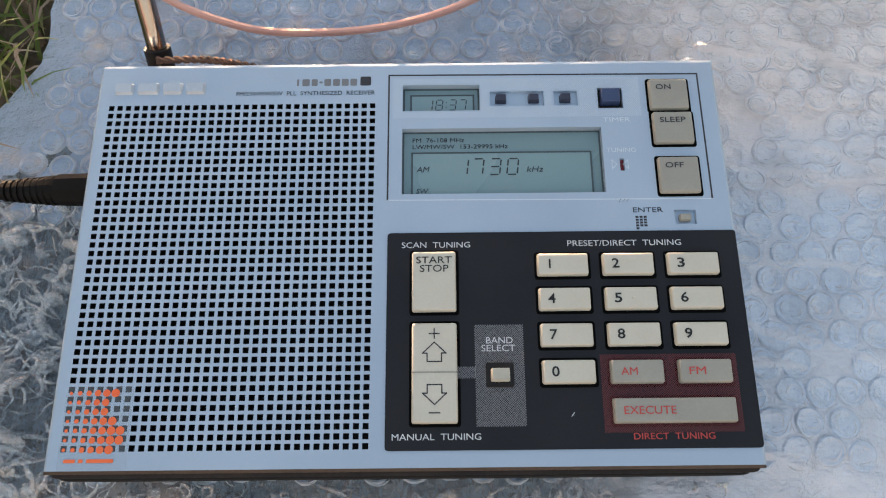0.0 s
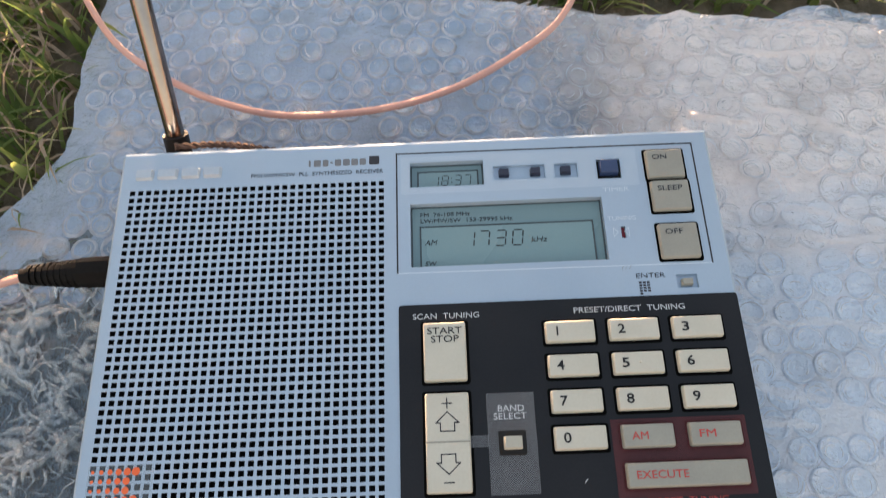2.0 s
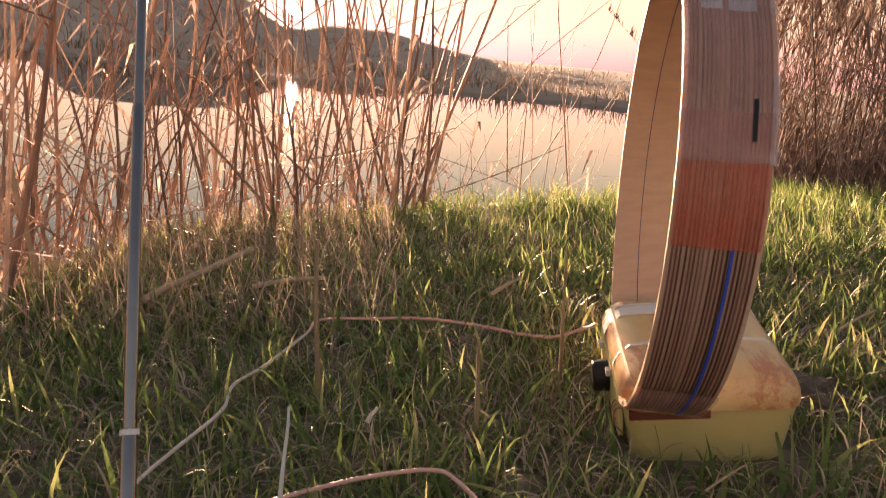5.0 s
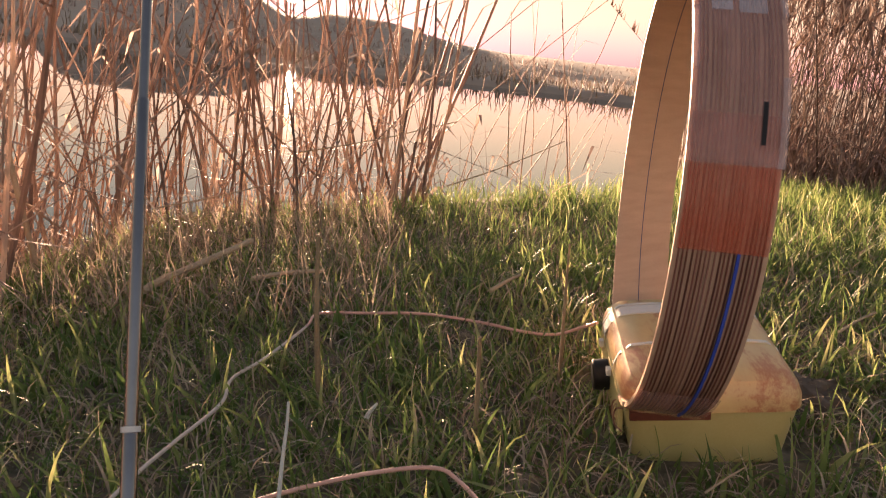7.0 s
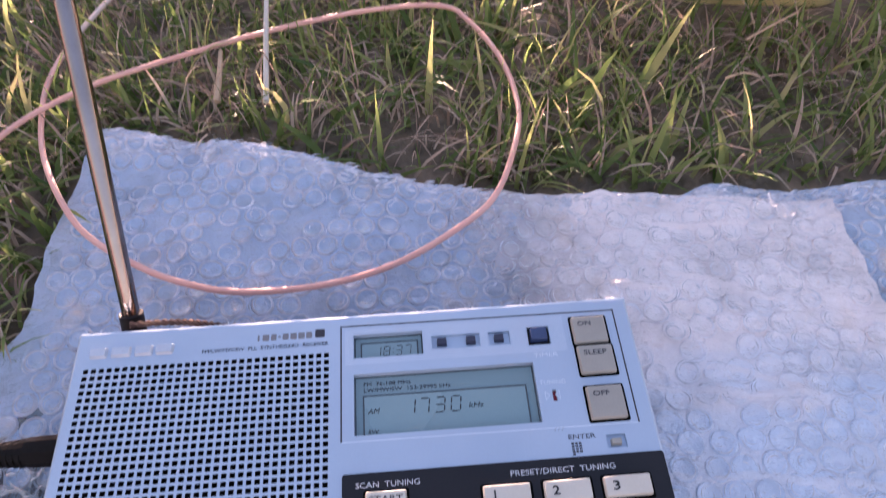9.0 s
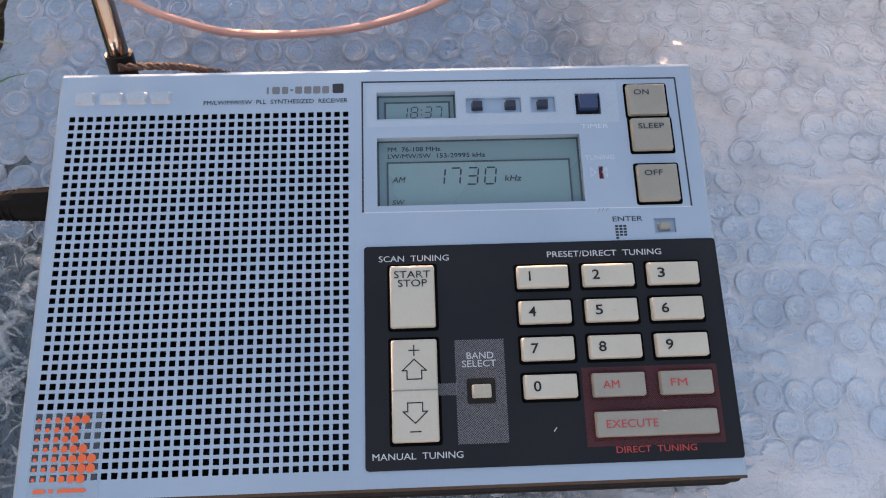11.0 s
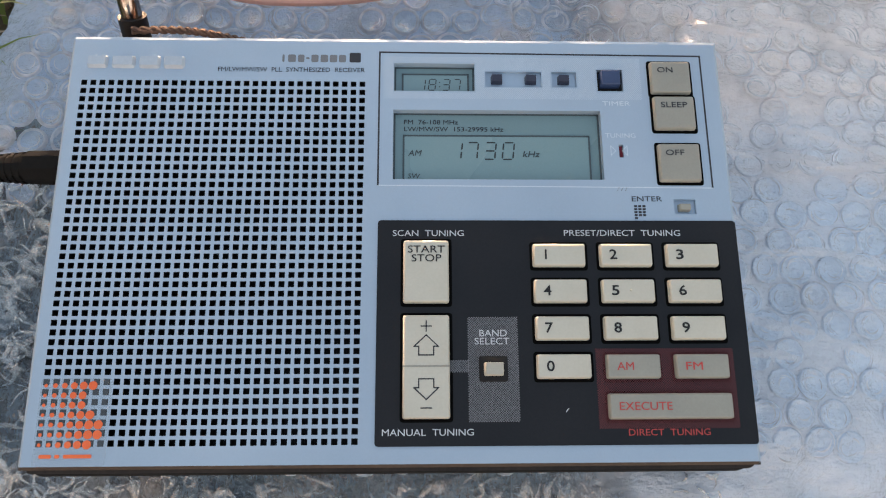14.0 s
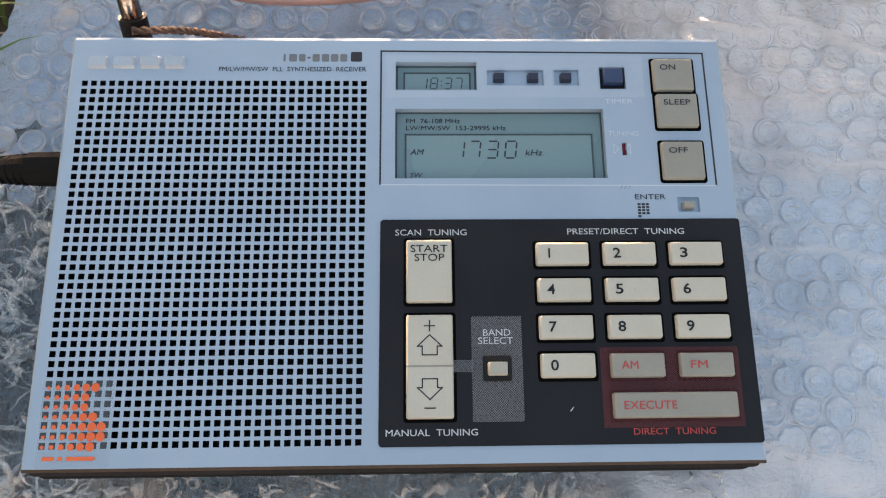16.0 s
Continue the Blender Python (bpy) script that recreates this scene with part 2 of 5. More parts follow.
    nt.links.new(shine.outputs[0], top.inputs[2])
    last = top.outputs[0]
    if fade:
        # the layer passes from clear to its full cover along x
        xyz, gone = nt.nodes.new("ShaderNodeSeparateXYZ"), nt.nodes.new("ShaderNodeMixShader")
        nt.links.new(nt.nodes.new("ShaderNodeTexCoord").outputs["Object"], xyz.inputs[0])
        sway, reach = nt.nodes.new("ShaderNodeMath"), nt.nodes.new("ShaderNodeMapRange")
        sway.operation = "MULTIPLY_ADD"
        nt.links.new(noise_tex(nt, 45, 4), sway.inputs[0])
        sway.inputs[1].default_value = 0.07
        nt.links.new(xyz.outputs[0], sway.inputs[2])
        reach.inputs["From Min"].default_value, reach.inputs["From Max"].default_value = fade
        nt.links.new(sway.outputs[0], reach.inputs["Value"])
        nt.links.new(reach.outputs[0], gone.inputs[0])
        nt.links.new(nt.nodes.new("ShaderNodeBsdfTransparent").outputs[0], gone.inputs[1])
        nt.links.new(last, gone.inputs[2])
        last = gone.outputs[0]
    nt.links.new(last, nt.nodes["Material Output"].inputs[0])
    return m


def rim_mat():
    """The thin welded ring of each bubble, paled for its bright reflections; it lets light through."""
    m, nt, b = material("rim_and_glint")
    b.inputs["Base Color"].default_value = (0.86, 0.90, 0.97, 1)
    b.inputs["Roughness"].default_value = 0.25
    bump(nt, b, noise_tex(nt, 260, 4), 0.0008, 0.7)
    t, c = nt.nodes.new("ShaderNodeBsdfTranslucent"), nt.nodes.new("ShaderNodeBsdfTransparent")
    t.inputs[0].default_value = (0.92, 0.94, 0.98, 1)
    mx, my = nt.nodes.new("ShaderNodeMixShader"), nt.nodes.new("ShaderNodeMixShader")
    mx.inputs[0].default_value = 0.5
    nt.links.new(b.outputs[0], mx.inputs[1])
    nt.links.new(t.outputs[0], mx.inputs[2])
    nt.links.new(ramp(nt, noise_tex(nt, 120, 3), [(0.35, (0.1,) * 3), (0.65, (0.65,) * 3)]), my.inputs[0])
    nt.links.new(mx.outputs[0], my.inputs[1])
    nt.links.new(c.outputs[0], my.inputs[2])
    nt.links.new(my.outputs[0], nt.nodes["Material Output"].inputs[0])
    return m


def ground_mat():
    m, nt, b = material("turf_and_soil")
    a, f = noise_tex(nt, 0.9, 6), noise_tex(nt, 55, 6)
    c1 = ramp(nt, f, [(0.3, (0.08, 0.07, 0.045)), (0.55, (0.19, 0.15, 0.10)), (0.72, (0.32, 0.25, 0.17))])
    c2 = ramp(nt, f, [(0.3, (0.06, 0.045, 0.03)), (0.7, (0.16, 0.115, 0.075))])
    mx = nt.nodes.new("ShaderNodeMix")
    mx.data_type = "RGBA"
    nt.links.new(ramp(nt, a, [(0.42, (0,) * 3), (0.62, (1,) * 3)]), mx.inputs["Factor"])
    nt.links.new(c1, mx.inputs["A"])
    nt.links.new(c2, mx.inputs["B"])
    nt.links.new(mx.outputs["Result"], b.inputs["Base Color"])
    b.inputs["Roughness"].default_value = 0.95
    bump(nt, b, f, 0.012, 0.8)
    return m


def water_mat():
    m, nt, b = material("lake_water")
    b.inputs["Base Color"].default_value = (0.015, 0.02, 0.02, 1)
    b.inputs["Roughness"].default_value = 0.02
    b.inputs["IOR"].default_value = 1.33
    bump(nt, b, noise_tex(nt, 6, 3, stretch=(1, 0.35, 1)), 0.002, 0.12)
    return m


def glow(name, colour, strength):
    m, nt, b = material(name)
    b.inputs["Base Color"].default_value = (*colour, 1)
    b.inputs["Emission Color"].default_value = (*colour, 1)
    b.inputs["Emission Strength"].default_value = strength
    return m


LID = marbled()
FILM = film("bubble_film", 0.78, (0.58, 0.71, 0.91), 0.0030)
FILM_WHITE = film("bubble_film_doubled", 0.92, (0.93, 0.87, 0.87), 0.0022, fade=(0.075, 0.135), single=(0.73, 0.78, 0.88))
# crushed film: tint darkened for shade, pale noise streaks for its highlights
CRUMPLED_SHADED = film("crumpled_shaded_film", 0.50, (0.44, 0.54, 0.64), 0.0035, 0.12, True)
BUBBLE = film("air_bubbles", 0.74, (0.57, 0.72, 0.94), 0.0030, 0.10)
BUBBLE_WHITE = film("air_bubbles_doubled", 0.93, (0.93, 0.89, 0.90), 0.0024, 0.12, fade=(0.075, 0.135), single=(0.66, 0.76, 0.91))
CREASE_GLINT = film("crease_glints", 0.50, (0.62, 0.72, 0.80), 0.003, 0.12)
RIM_AND_GLINT = rim_mat()
GROUND, WATER = ground_mat(), water_mat()
# dry grass colour, lifted to stand in for haze and glare
HILL = surface("hazed_hill_grass", (0.27, 0.20, 0.15), (0.45, 0.35, 0.26), 0.95, 0, 0.9, 0.05, 0.12)
SUN_GLOW = glow("sun_glow", (1.0, 0.80, 0.45), 30.0)


# ---- helpers for building ----
def thing(name, m=None):
    ob = new(name)
    ob.matrix_world = BANK @ (m or Matrix())
    return ob


def part(name, bm, mat, parent, label="", smooth=True):
    """Links a bmesh as one mesh object under a thing or a part."""
    me = bpy.data.meshes.new(name)
    bm.to_mesh(me)
    bm.free()
    me.materials.append(mat)
    if smooth:
        me.shade_smooth()
        me.set_sharp_from_angle(angle=radians(24))
    ob = new(name, me)
    ob.parent = parent
    return tagged(ob, label)


def grown(name, verts, faces, mat, m=None):
    """A top-level mesh from generated arrays."""
    me = bpy.data.meshes.new(name)
    me.from_pydata(verts.tolist() if isinstance(verts, np.ndarray) else verts, [], faces.tolist() if isinstance(faces, np.ndarray) else faces)
    me.materials.append(mat)
    ob = new(name, me)
    ob.matrix_world = m or Matrix()
    return ob


def slab(x0, x1, y0, y1, z0, z1, r=0.0, top_in=0.0, seg=3, bevel=0.0):
    """A block with rounded plan corners; top_in draws its top in; bevel rounds its top edge."""
    bm = bmesh.new()
    r = min(r, (x1 - x0) / 2.01, (y1 - y0) / 2.01)
    def ring(z, inset):
        pts = []
        rr = max(r - inset, 0.00001)
        for cx, cy, a0 in ((x1 - inset - rr, y1 - inset - rr, 0), (x0 + inset + rr, y1 - inset - rr, 90), (x0 + inset + rr, y0 + inset + rr, 180), (x1 - inset - rr, y0 + inset + rr, 270)):
            for k in range(seg + 1 if r > 0 else 1):
                a = radians(a0 + 90 * k / seg) if r > 0 else radians(a0 + 45)
                pts.append(bm.verts.new((cx + rr * math.cos(a), cy + rr * math.sin(a), z)))
        return pts
    rings = [ring(z0, 0)]
    if bevel > 0:
        for k in range(4):
            a = radians(90 * k / 3)
            rings.append(ring(z1 - bevel + bevel * math.sin(a), top_in + bevel * (1 - math.cos(a))))
        rings.append(ring(z1, top_in + bevel * 1.4))
    else:
        rings.append(ring(z1, top_in))
    n = len(rings[0])
    for a, b in zip(rings, rings[1:]):
        for k in range(n):
            bm.faces.new((a[k], a[(k + 1) % n], b[(k + 1) % n], b[k]))
    bm.faces.new(rings[-1])
    bm.faces.new(rings[0][::-1])
    return bm


def plate(xs, ys, hole, z1, depth, floor=False):
    """A plate on a grid of lines; cells for which hole(i, j) holds are cut through, with walls of that depth."""
    bm = bmesh.new()
    v, w = {}, {}
    def at(store, i, j, z):
        if (i, j) not in store:
            store[i, j] = bm.verts.new((xs[i], ys[j], z))
        return store[i, j]
    nx, ny = len(xs) - 1, len(ys) - 1
    solid = lambda i, j: 0 <= i < nx and 0 <= j < ny and not hole(i, j)
    for i in range(nx):
        for j in range(ny):
            if not solid(i, j):
                continue
            bm.faces.new([at(v, a, b, z1) for a, b in ((i, j), (i + 1, j), (i + 1, j + 1), (i, j + 1))])
            for di, dj, a, b in ((-1, 0, (i, j + 1), (i, j)), (1, 0, (i + 1, j), (i + 1, j + 1)), (0, -1, (i, j), (i + 1, j)), (0, 1, (i + 1, j + 1), (i, j + 1))):
                if not solid(i + di, j + dj):
                    bm.faces.new((at(v, *a, z1), at(w, *a, z1 - depth), at(w, *b, z1 - depth), at(v, *b, z1)))
    bmesh.ops.recalc_face_normals(bm, faces=bm.faces)
    return bm


def tube(points, radius, sides=8, closed_ends=True, bm=None):
    """A round tube along points; radius is one number or one for each point."""
    bm = bm or bmesh.new()
    pts = [Vector(p) for p in points]
    n = len(pts)
    rad = [radius] * n if isinstance(radius, (int, float)) else radius
    up = Vector((0.13, 0.21, 1)).normalized()
    rings = []
    for k, p in enumerate(pts):
        d = (pts[min(k + 1, n - 1)] - pts[max(k - 1, 0)]).normalized()
        a = d.cross(up)
        a = (a if a.length > 0.05 else d.cross(Vector((1, 0, 0)))).normalized()
        b = d.cross(a)
        rings.append([bm.verts.new(p + (a * math.cos(2 * math.pi * s / sides) + b * math.sin(2 * math.pi * s / sides)) * rad[k]) for s in range(sides)])
    for r0, r1 in zip(rings, rings[1:]):
        for s in range(sides):
            bm.faces.new((r0[s], r0[(s + 1) % sides], r1[(s + 1) % sides], r1[s]))
    if closed_ends:
        bm.faces.new(rings[0][::-1])
        bm.faces.new(rings[-1])
    bmesh.ops.recalc_face_normals(bm, faces=bm.faces)
    return bm


def spline(points, step=6):
    """A smooth line through points (Catmull-Rom)."""
    p = [Vector(q) for q in points]
    p = [p[0] * 2 - p[1], *p, p[-1] * 2 - p[-2]]
    out = []
    for a, b, c, d in zip(p, p[1:], p[2:], p[3:]):
        for k in range(step):
            t = k / step
            out.append(0.5 * (2 * b + (c - a) * t + (2 * a - 5 * b + 4 * c - d) * t * t + (3 * b - a - 3 * c + d) * t ** 3))
    out.append(p[-2])
    return out


def lettering(text, x0, x1, y, size, mat, parent, z, label="", bold=0.0, centre=False, shear=0.0):
    """Flat raised print, drawn to run from x0 to x1 with its middle at y."""
    cu = bpy.data.curves.new("lettering", "FONT")
    cu.body, cu.size, cu.extrude, cu.offset, cu.shear = text, size * 1.38, 0.00004, bold, shear
    cu.align_x, cu.space_line = ("CENTER" if centre else "LEFT"), 0.78
    cu.resolution_u = 3
    tmp = new("lettering", cu)
    me = bpy.data.meshes.new_from_object(tmp.evaluated_get(bpy.context.evaluated_depsgraph_get()))
    bpy.data.objects.remove(tmp)
    bpy.data.curves.remove(cu)
    co = np.empty(len(me.vertices) * 3)
    me.vertices.foreach_get("co", co)
    co = co.reshape(-1, 3)
    lo, hi = co.min(0), co.max(0)
    if x1 is not None:
        co[:, 0] = x0 + (co[:, 0] - lo[0]) * (x1 - x0) / (hi[0] - lo[0])
    else:
        co[:, 0] += x0
    co[:, 1] += y - (lo[1] + hi[1]) / 2
    co[:, 2] += z
    me.vertices.foreach_set("co", co.ravel())
    me.materials.clear()
    me.materials.append(mat)
    ob = new("lettering", me)
    ob.parent = parent
    return tagged(ob, label)


# ---- ground, lake, far shore ----
LAKE = -0.36


def smooth(a, b, v):
    t = min(1.0, max(0.0, (v - a) / (b - a)))
    return t * t * (3 - 2 * t)


def interp(v, table):
    xs, ys = zip(*table)
    return float(np.interp(v, xs, ys))


def lip(az):
    return interp(az, [(-70, 0.58), (-31, 0.76), (-17, 1.0), (0, 1.02), (8, 1.1), (20, 1.15), (28, 1.7)])


def ridge(az):
    return 0.29 + 45 * math.tan(radians(interp(az, [(-60, 1.0), (-22.5, 1.1), (-20.5, 3.2), (-14, 3.5), (-9.6, 3.4), (-7.6, 2.2), (-6.6, 1.35), (-4.6, 1.35), (-3.6, 1.75), (1.5, 1.65), (4, 1.15), (6.6, 0.7), (10, 0.4), (20, 0.35), (40, 0.5), (60, 1.0)])))


def shore(az):
    """Distance of the far waterline."""
    return interp(az, [(-60, 22), (-22, 19), (-17, 15.0), (-6, 14.6), (-2, 15.4), (25, 15.6)])


def bank_z(y):
    """Beyond the radio the ground falls away from the radio's plane."""
    return -0.075 * max(0.0, y - 0.12)


def height(x, y):
    """The ground's height over the bank's origin, level axes."""
    r, az = math.hypot(x, y), math.degrees(math.atan2(x, y))
    plane = (0.1263 * x + 0.0866 * y + bank_z(y)) * (1 - 0.8 * smooth(2.2, 7.0, r)) * (1 - 0.75 * smooth(0.8, 2.3, r) * smooth(16, 27, az)) - 0.014
    n = noise.noise((x * 3.1, y * 3.1, 0)) * 0.012 * smooth(0.5, 1.5, r)
    lake = smooth(-125, -105, az) * (1 - smooth(22, 27, az))
    wet = 1 - smooth(lip(az), lip(az) + 0.75, r)
    near = LAKE - 0.3 + (plane - LAKE + 0.3) * wet
    w = shore(az)
    far = LAKE - 0.3 + 0.42 * smooth(w - 0.7, w + 0.3, r) + (ridge(az) - LAKE - 0.25) * smooth(w + 0.4, 45.0, r)
    far += noise.noise((x * 0.25, y * 0.25, 3)) * 0.22 * smooth(w + 1, w + 10, r) * (1 - smooth(28, 42, r))
    water_side = near if r < 6 else far
    land = plane if r < 8 else plane + (ridge(az) * 0.8 - plane) * smooth(10, 45, r)
    return n + land * (1 - lake) + water_side * lake


radii = [0.0, 0.1, 0.2, 0.3, 0.4, 0.5, 0.6, 0.7, 0.78, 0.86, 0.94, 1.0, 1.08, 1.16, 1.25, 1.35, 1.5, 1.7, 1.9, 2.2, 2.6, 3.1, 3.8, 5.0, 6.5, 8, 9.5, 10, 10.4, 10.8, 11.2, 11.6, 12, 12.5, 13, 13.5, 14, 14.5, 15, 15.4, 15.8, 16.4, 17.5, 19, 21, 24, 26, 26.6, 27.2, 28.5, 30, 34, 38, 42, 45, 50, 60, 90, 200, 600, 2500]
steps = 240
gv, gf = [(0, 0, height(0, 0))], []
for r in radii[1:]:
    for k in range(steps):
        a = 2 * math.pi * k / steps
        x, y = r * math.sin(a), r * math.cos(a)
        gv.append((x, y, height(x, y)))
for i in range(len(radii) - 1):
    for k in range(steps):
        k2 = (k + 1) % steps
        if i == 0:
            gf.append((0, 1 + k2, 1 + k))
        else:
            b = 1 + (i - 1) * steps
            gf.append((b + k, b + k2, b + steps + k2, b + steps + k))
ground = grown("ground", gv, gf, GROUND)
ground.data.materials.append(HILL)
hill_from = next(k for k, r in enumerate(radii) if r >= 9.5)
ground.data.polygons.foreach_set("material_index", np.array([1 if k >= hill_from * steps else 0 for k in range(len(gf))], dtype=np.int32))
ground.data.shade_smooth()
tagged(ground, "grassy lake bank with bare soil between the tufts", "ground", kind="structure")
wv = [(0, 0, LAKE)] + [(r * math.sin(a), r * math.cos(a), LAKE) for r in (2.0, 29.0) for a in [radians(d) for d in range(-130, 41, 5)]]
n = (len(wv) - 1) // 2
wf = [(0, 2 + k, 1 + k) for k in range(n - 1)] + [(1 + k, 2 + k, 2 + n + k, 1 + n + k) for k in range(n - 1)]
water = grown("water", wv, wf, WATER)
tagged(water, "calm lake water mirroring the evening sky", "water", kind="structure")
sb = bmesh.new()
bmesh.ops.create_uvsphere(sb, u_segments=32, v_segments=16, radius=20)
bmesh.ops.translate(sb, verts=sb.verts, vec=(2400 * math.sin(radians(-5.5)), 2400 * math.cos(radians(-5.5)), 2400 * math.tan(radians(2.55))))
sun_ball = part("backdrop", sb, SUN_GLOW, None)
tagged(sun_ball, "low orange sun setting behind the far hill", "sun", kind="structure")


# ---- bubble wrap ----
def far_edge(x):
    return interp(x, [(-0.20, 0.195), (-0.117, 0.187), (-0.066, 0.176), (-0.028, 0.165), (0.022, 0.146), (0.05, 0.136), (0.069, 0.135), (0.138, 0.128), (0.15, 0.131), (0.201, 0.128), (0.40, 0.135)])


def left_edge(y):
    return interp(y, [(-0.22, -0.21), (-0.1, -0.185), (0.0, -0.165), (0.02, -0.150), (0.027, -0.142), (0.04, -0.132), (0.082, -0.129), (0.122, -0.123), (0.162, -0.121), (0.19, -0.116)])


def wrap_height(x, y):
    n = noise.noise((x * 22, y * 22, 1)) * 0.0032 + noise.noise((x * 60, y * 60, 5)) * 0.0019
    rough = smooth(-0.10, -0.15, x) * smooth(0.05, 0.0, y)
    n += rough * (0.008 + noise.noise((x * 45, y * 45, 9)) * 0.011)
    flat = smooth(0.0, 0.02, max(abs(x) - 0.092, abs(y) - 0.06))
    n += smooth(-0.05, -0.075, y) * (-0.006 + noise.noise((x * 70, y * 70, 6)) * 0.008)
    edge = smooth(0.03, 0.0, far_edge(x) - y) * 0.006 * (0.4 + noise.noise((x * 30, 2, 0)))
    front = smooth(-0.06, -0.085, y) * noise.noise((x * 40, y * 40, 4)) * 0.008
    return -0.0028 + (n + edge + front) * flat


FOLDS = [(0.118, -0.10, 0.0016), (0.103, -0.34, 0.0012), (0.088, -0.16, 0.0018), (0.060, -0.30, 0.0012), (0.046, -0.18, 0.0020), (0.030, -0.42, 0.0012), (0.012, -0.15, 0.0018), (-0.004, -0.35, 0.0014), (-0.021, -0.2, 0.0018), (-0.047, -0.3, 0.0015)]


def folds(x, y):
    """Sharp little creases that run across the upper layer."""
    total = 0.0
    for k, (c, slope, tall) in enumerate(FOLDS):
        d = y - c - slope * (x - 0.08) - noise.noise((x * 40, k, 7)) * 0.004
        total += tall * math.exp(-(d / 0.0016) ** 2) * max(0.0, 0.35 + noise.noise((x * 25, k * 3, 2)) * 1.2)
    return total


def wrap_sheet(name, x_left, x_right, y_far, y_near, lift, mat, label, nu, nv, seed, drop=0.004, covered=lambda x, y: False):
    """A wavy sheet of film with real air bubbles standing on it."""
    root = thing(name)
    tagged(root, label, "bubble wrap")
    bm = bmesh.new()
    grid = []
    for j in range(nv + 1):
        row = []
        for i in range(nu + 1):
            u, v = i / nu, j / nv
            y = y_near + (0.13 - y_near) * v
            x = x_left(y) + (x_right - x_left(y)) * u
            y = y_near + (y_far(x) - y_near) * v
            fray = noise.noise((x * 140, y * 140, seed)) * 0.0016
            if i in (0, nu):
                x += fray
            if j in (0, nv):
                y += fray
            row.append(bm.verts.new((x, y, wrap_height(x, y) + lift + (folds(x, y) if mat is FILM_WHITE and x > 0.10 else 0))))
        grid.append(row)
    for j in range(nv):
        for i in range(nu):
            bm.faces.new((grid[j][i], grid[j][i + 1], grid[j + 1][i + 1], grid[j + 1][i]))
    rim = [e for e in bm.edges if e.is_boundary]
    skirt = bmesh.ops.extrude_edge_only(bm, edges=rim)
    for g in skirt["geom"]:
        if isinstance(g, bmesh.types.BMVert):
            g.co.z -= drop
    if mat is FILM:
        for f in bm.faces:
            c = f.calc_center_median()
            if c.y < -0.056 + noise.noise((c.x * 60, 0, 4)) * 0.004 and c.x < 0.07 or (c.x < -0.096 and c.y < 0.035 + noise.noise((c.x * 80, c.y * 80, 1)) * 0.03):
                f.material_index = 1
    sheet = part("film", bm, mat, root)
    sheet.data.materials.append(CRUMPLED_SHADED)
    rng = random.Random(seed)
    levels = ((1.0, 0.0), (0.94, 0.75), (0.87, 1.0), (0.77, 0.45))
    verts, faces, arcs = [], [], []
    pitch, sides = 0.0103, 14
    j = 0
    y = y_near + pitch
    while y < 0.19:
        x = -0.2 + (pitch / 2 if j % 2 else 0)
        while x < x_right - 0.006:
            hidden = abs(x) < 0.084 and abs(y) < 0.051
            if x > x_left(y) + 0.002 and y < y_far(x) - 0.005 and not hidden and not covered(x, y) and rng.random() > (1.0 if (y < -0.058 or (x < -0.1 and y < 0.02)) else 0.06):
                b = len(verts)
                px, py = x + rng.uniform(-0.0009, 0.0009), y + rng.uniform(-0.0009, 0.0009)
                rad, hgt = 0.0049 * rng.uniform(0.94, 1.04), (0.0006 if mat is FILM_WHITE else 0.0012) * rng.uniform(0.4, 1.1)
                ex, ph = rng.uniform(0, 0.09), rng.uniform(0, 6.3)
                tx, ty = rng.uniform(-0.25, 0.25), rng.uniform(-0.25, 0.25)
                for q, z in levels:
                    for s in range(sides):
                        a = 2 * math.pi * s / sides
                        ra = rad * q * (1 + ex * math.cos(2 * a + ph))
                        vx, vy = px + ra * math.cos(a), py + ra * math.sin(a)
                        verts.append((vx, vy, wrap_height(vx, vy) + lift + hgt * z * (1 + tx * math.cos(a) + ty * math.sin(a)) + 0.0001))
                verts.append((px, py, wrap_height(px, py) + lift + hgt * rng.uniform(0.55, 0.95)))
                # pale arcs drawn for the highlights on each bubble
                for _ in range(rng.choice((3, 4, 5, 6))):
                    a0, span = rng.uniform(0, 6.3), rng.uniform(0.8, 3.0)
                    rr, wide = rad * rng.uniform(0.4, 1.15), rng.uniform(0.00010, 0.00036)
                    ox, oy = px + rng.uniform(-0.0007, 0.0007), py + rng.uniform(-0.0007, 0.0007)
                    arcs.append([(ox + rr * math.cos(a0 + span * k / 7), oy + rr * math.sin(a0 + span * k / 7), hgt * max(0.1, 1 - (rr / rad) ** 4 * 0.8) + 0.00025, wide * math.sin(math.pi * (k + 0.4) / 7.8)) for k in range(8)])
                for q in range(3):
                    for s in range(sides):
                        s2 = (s + 1) % sides
                        faces.append((b + q * sides + s, b + q * sides + s2, b + (q + 1) * sides + s2, b + (q + 1) * sides + s))
                for s in range(sides):
                    faces.append((b + 3 * sides + s, b + 3 * sides + (s + 1) % sides, b + 4 * sides))
            x += pitch
        y += pitch * 0.866
        j += 1
    me = bpy.data.meshes.new("bubble_layer")
    me.from_pydata(verts, [], faces)
    me.materials.append(BUBBLE_WHITE if mat is FILM_WHITE else BUBBLE)
    me.materials.append(RIM_AND_GLINT)
    per = sides * 4
    me.polygons.foreach_set("material_index", np.array([1 if mat is FILM and k % per < sides * 3 else 0 for k in range(len(faces))], dtype=np.int32))
    me.shade_smooth()
    ob = new("bubble_layer", me)
    ob.parent = root
    tagged(ob, kind="stuff")
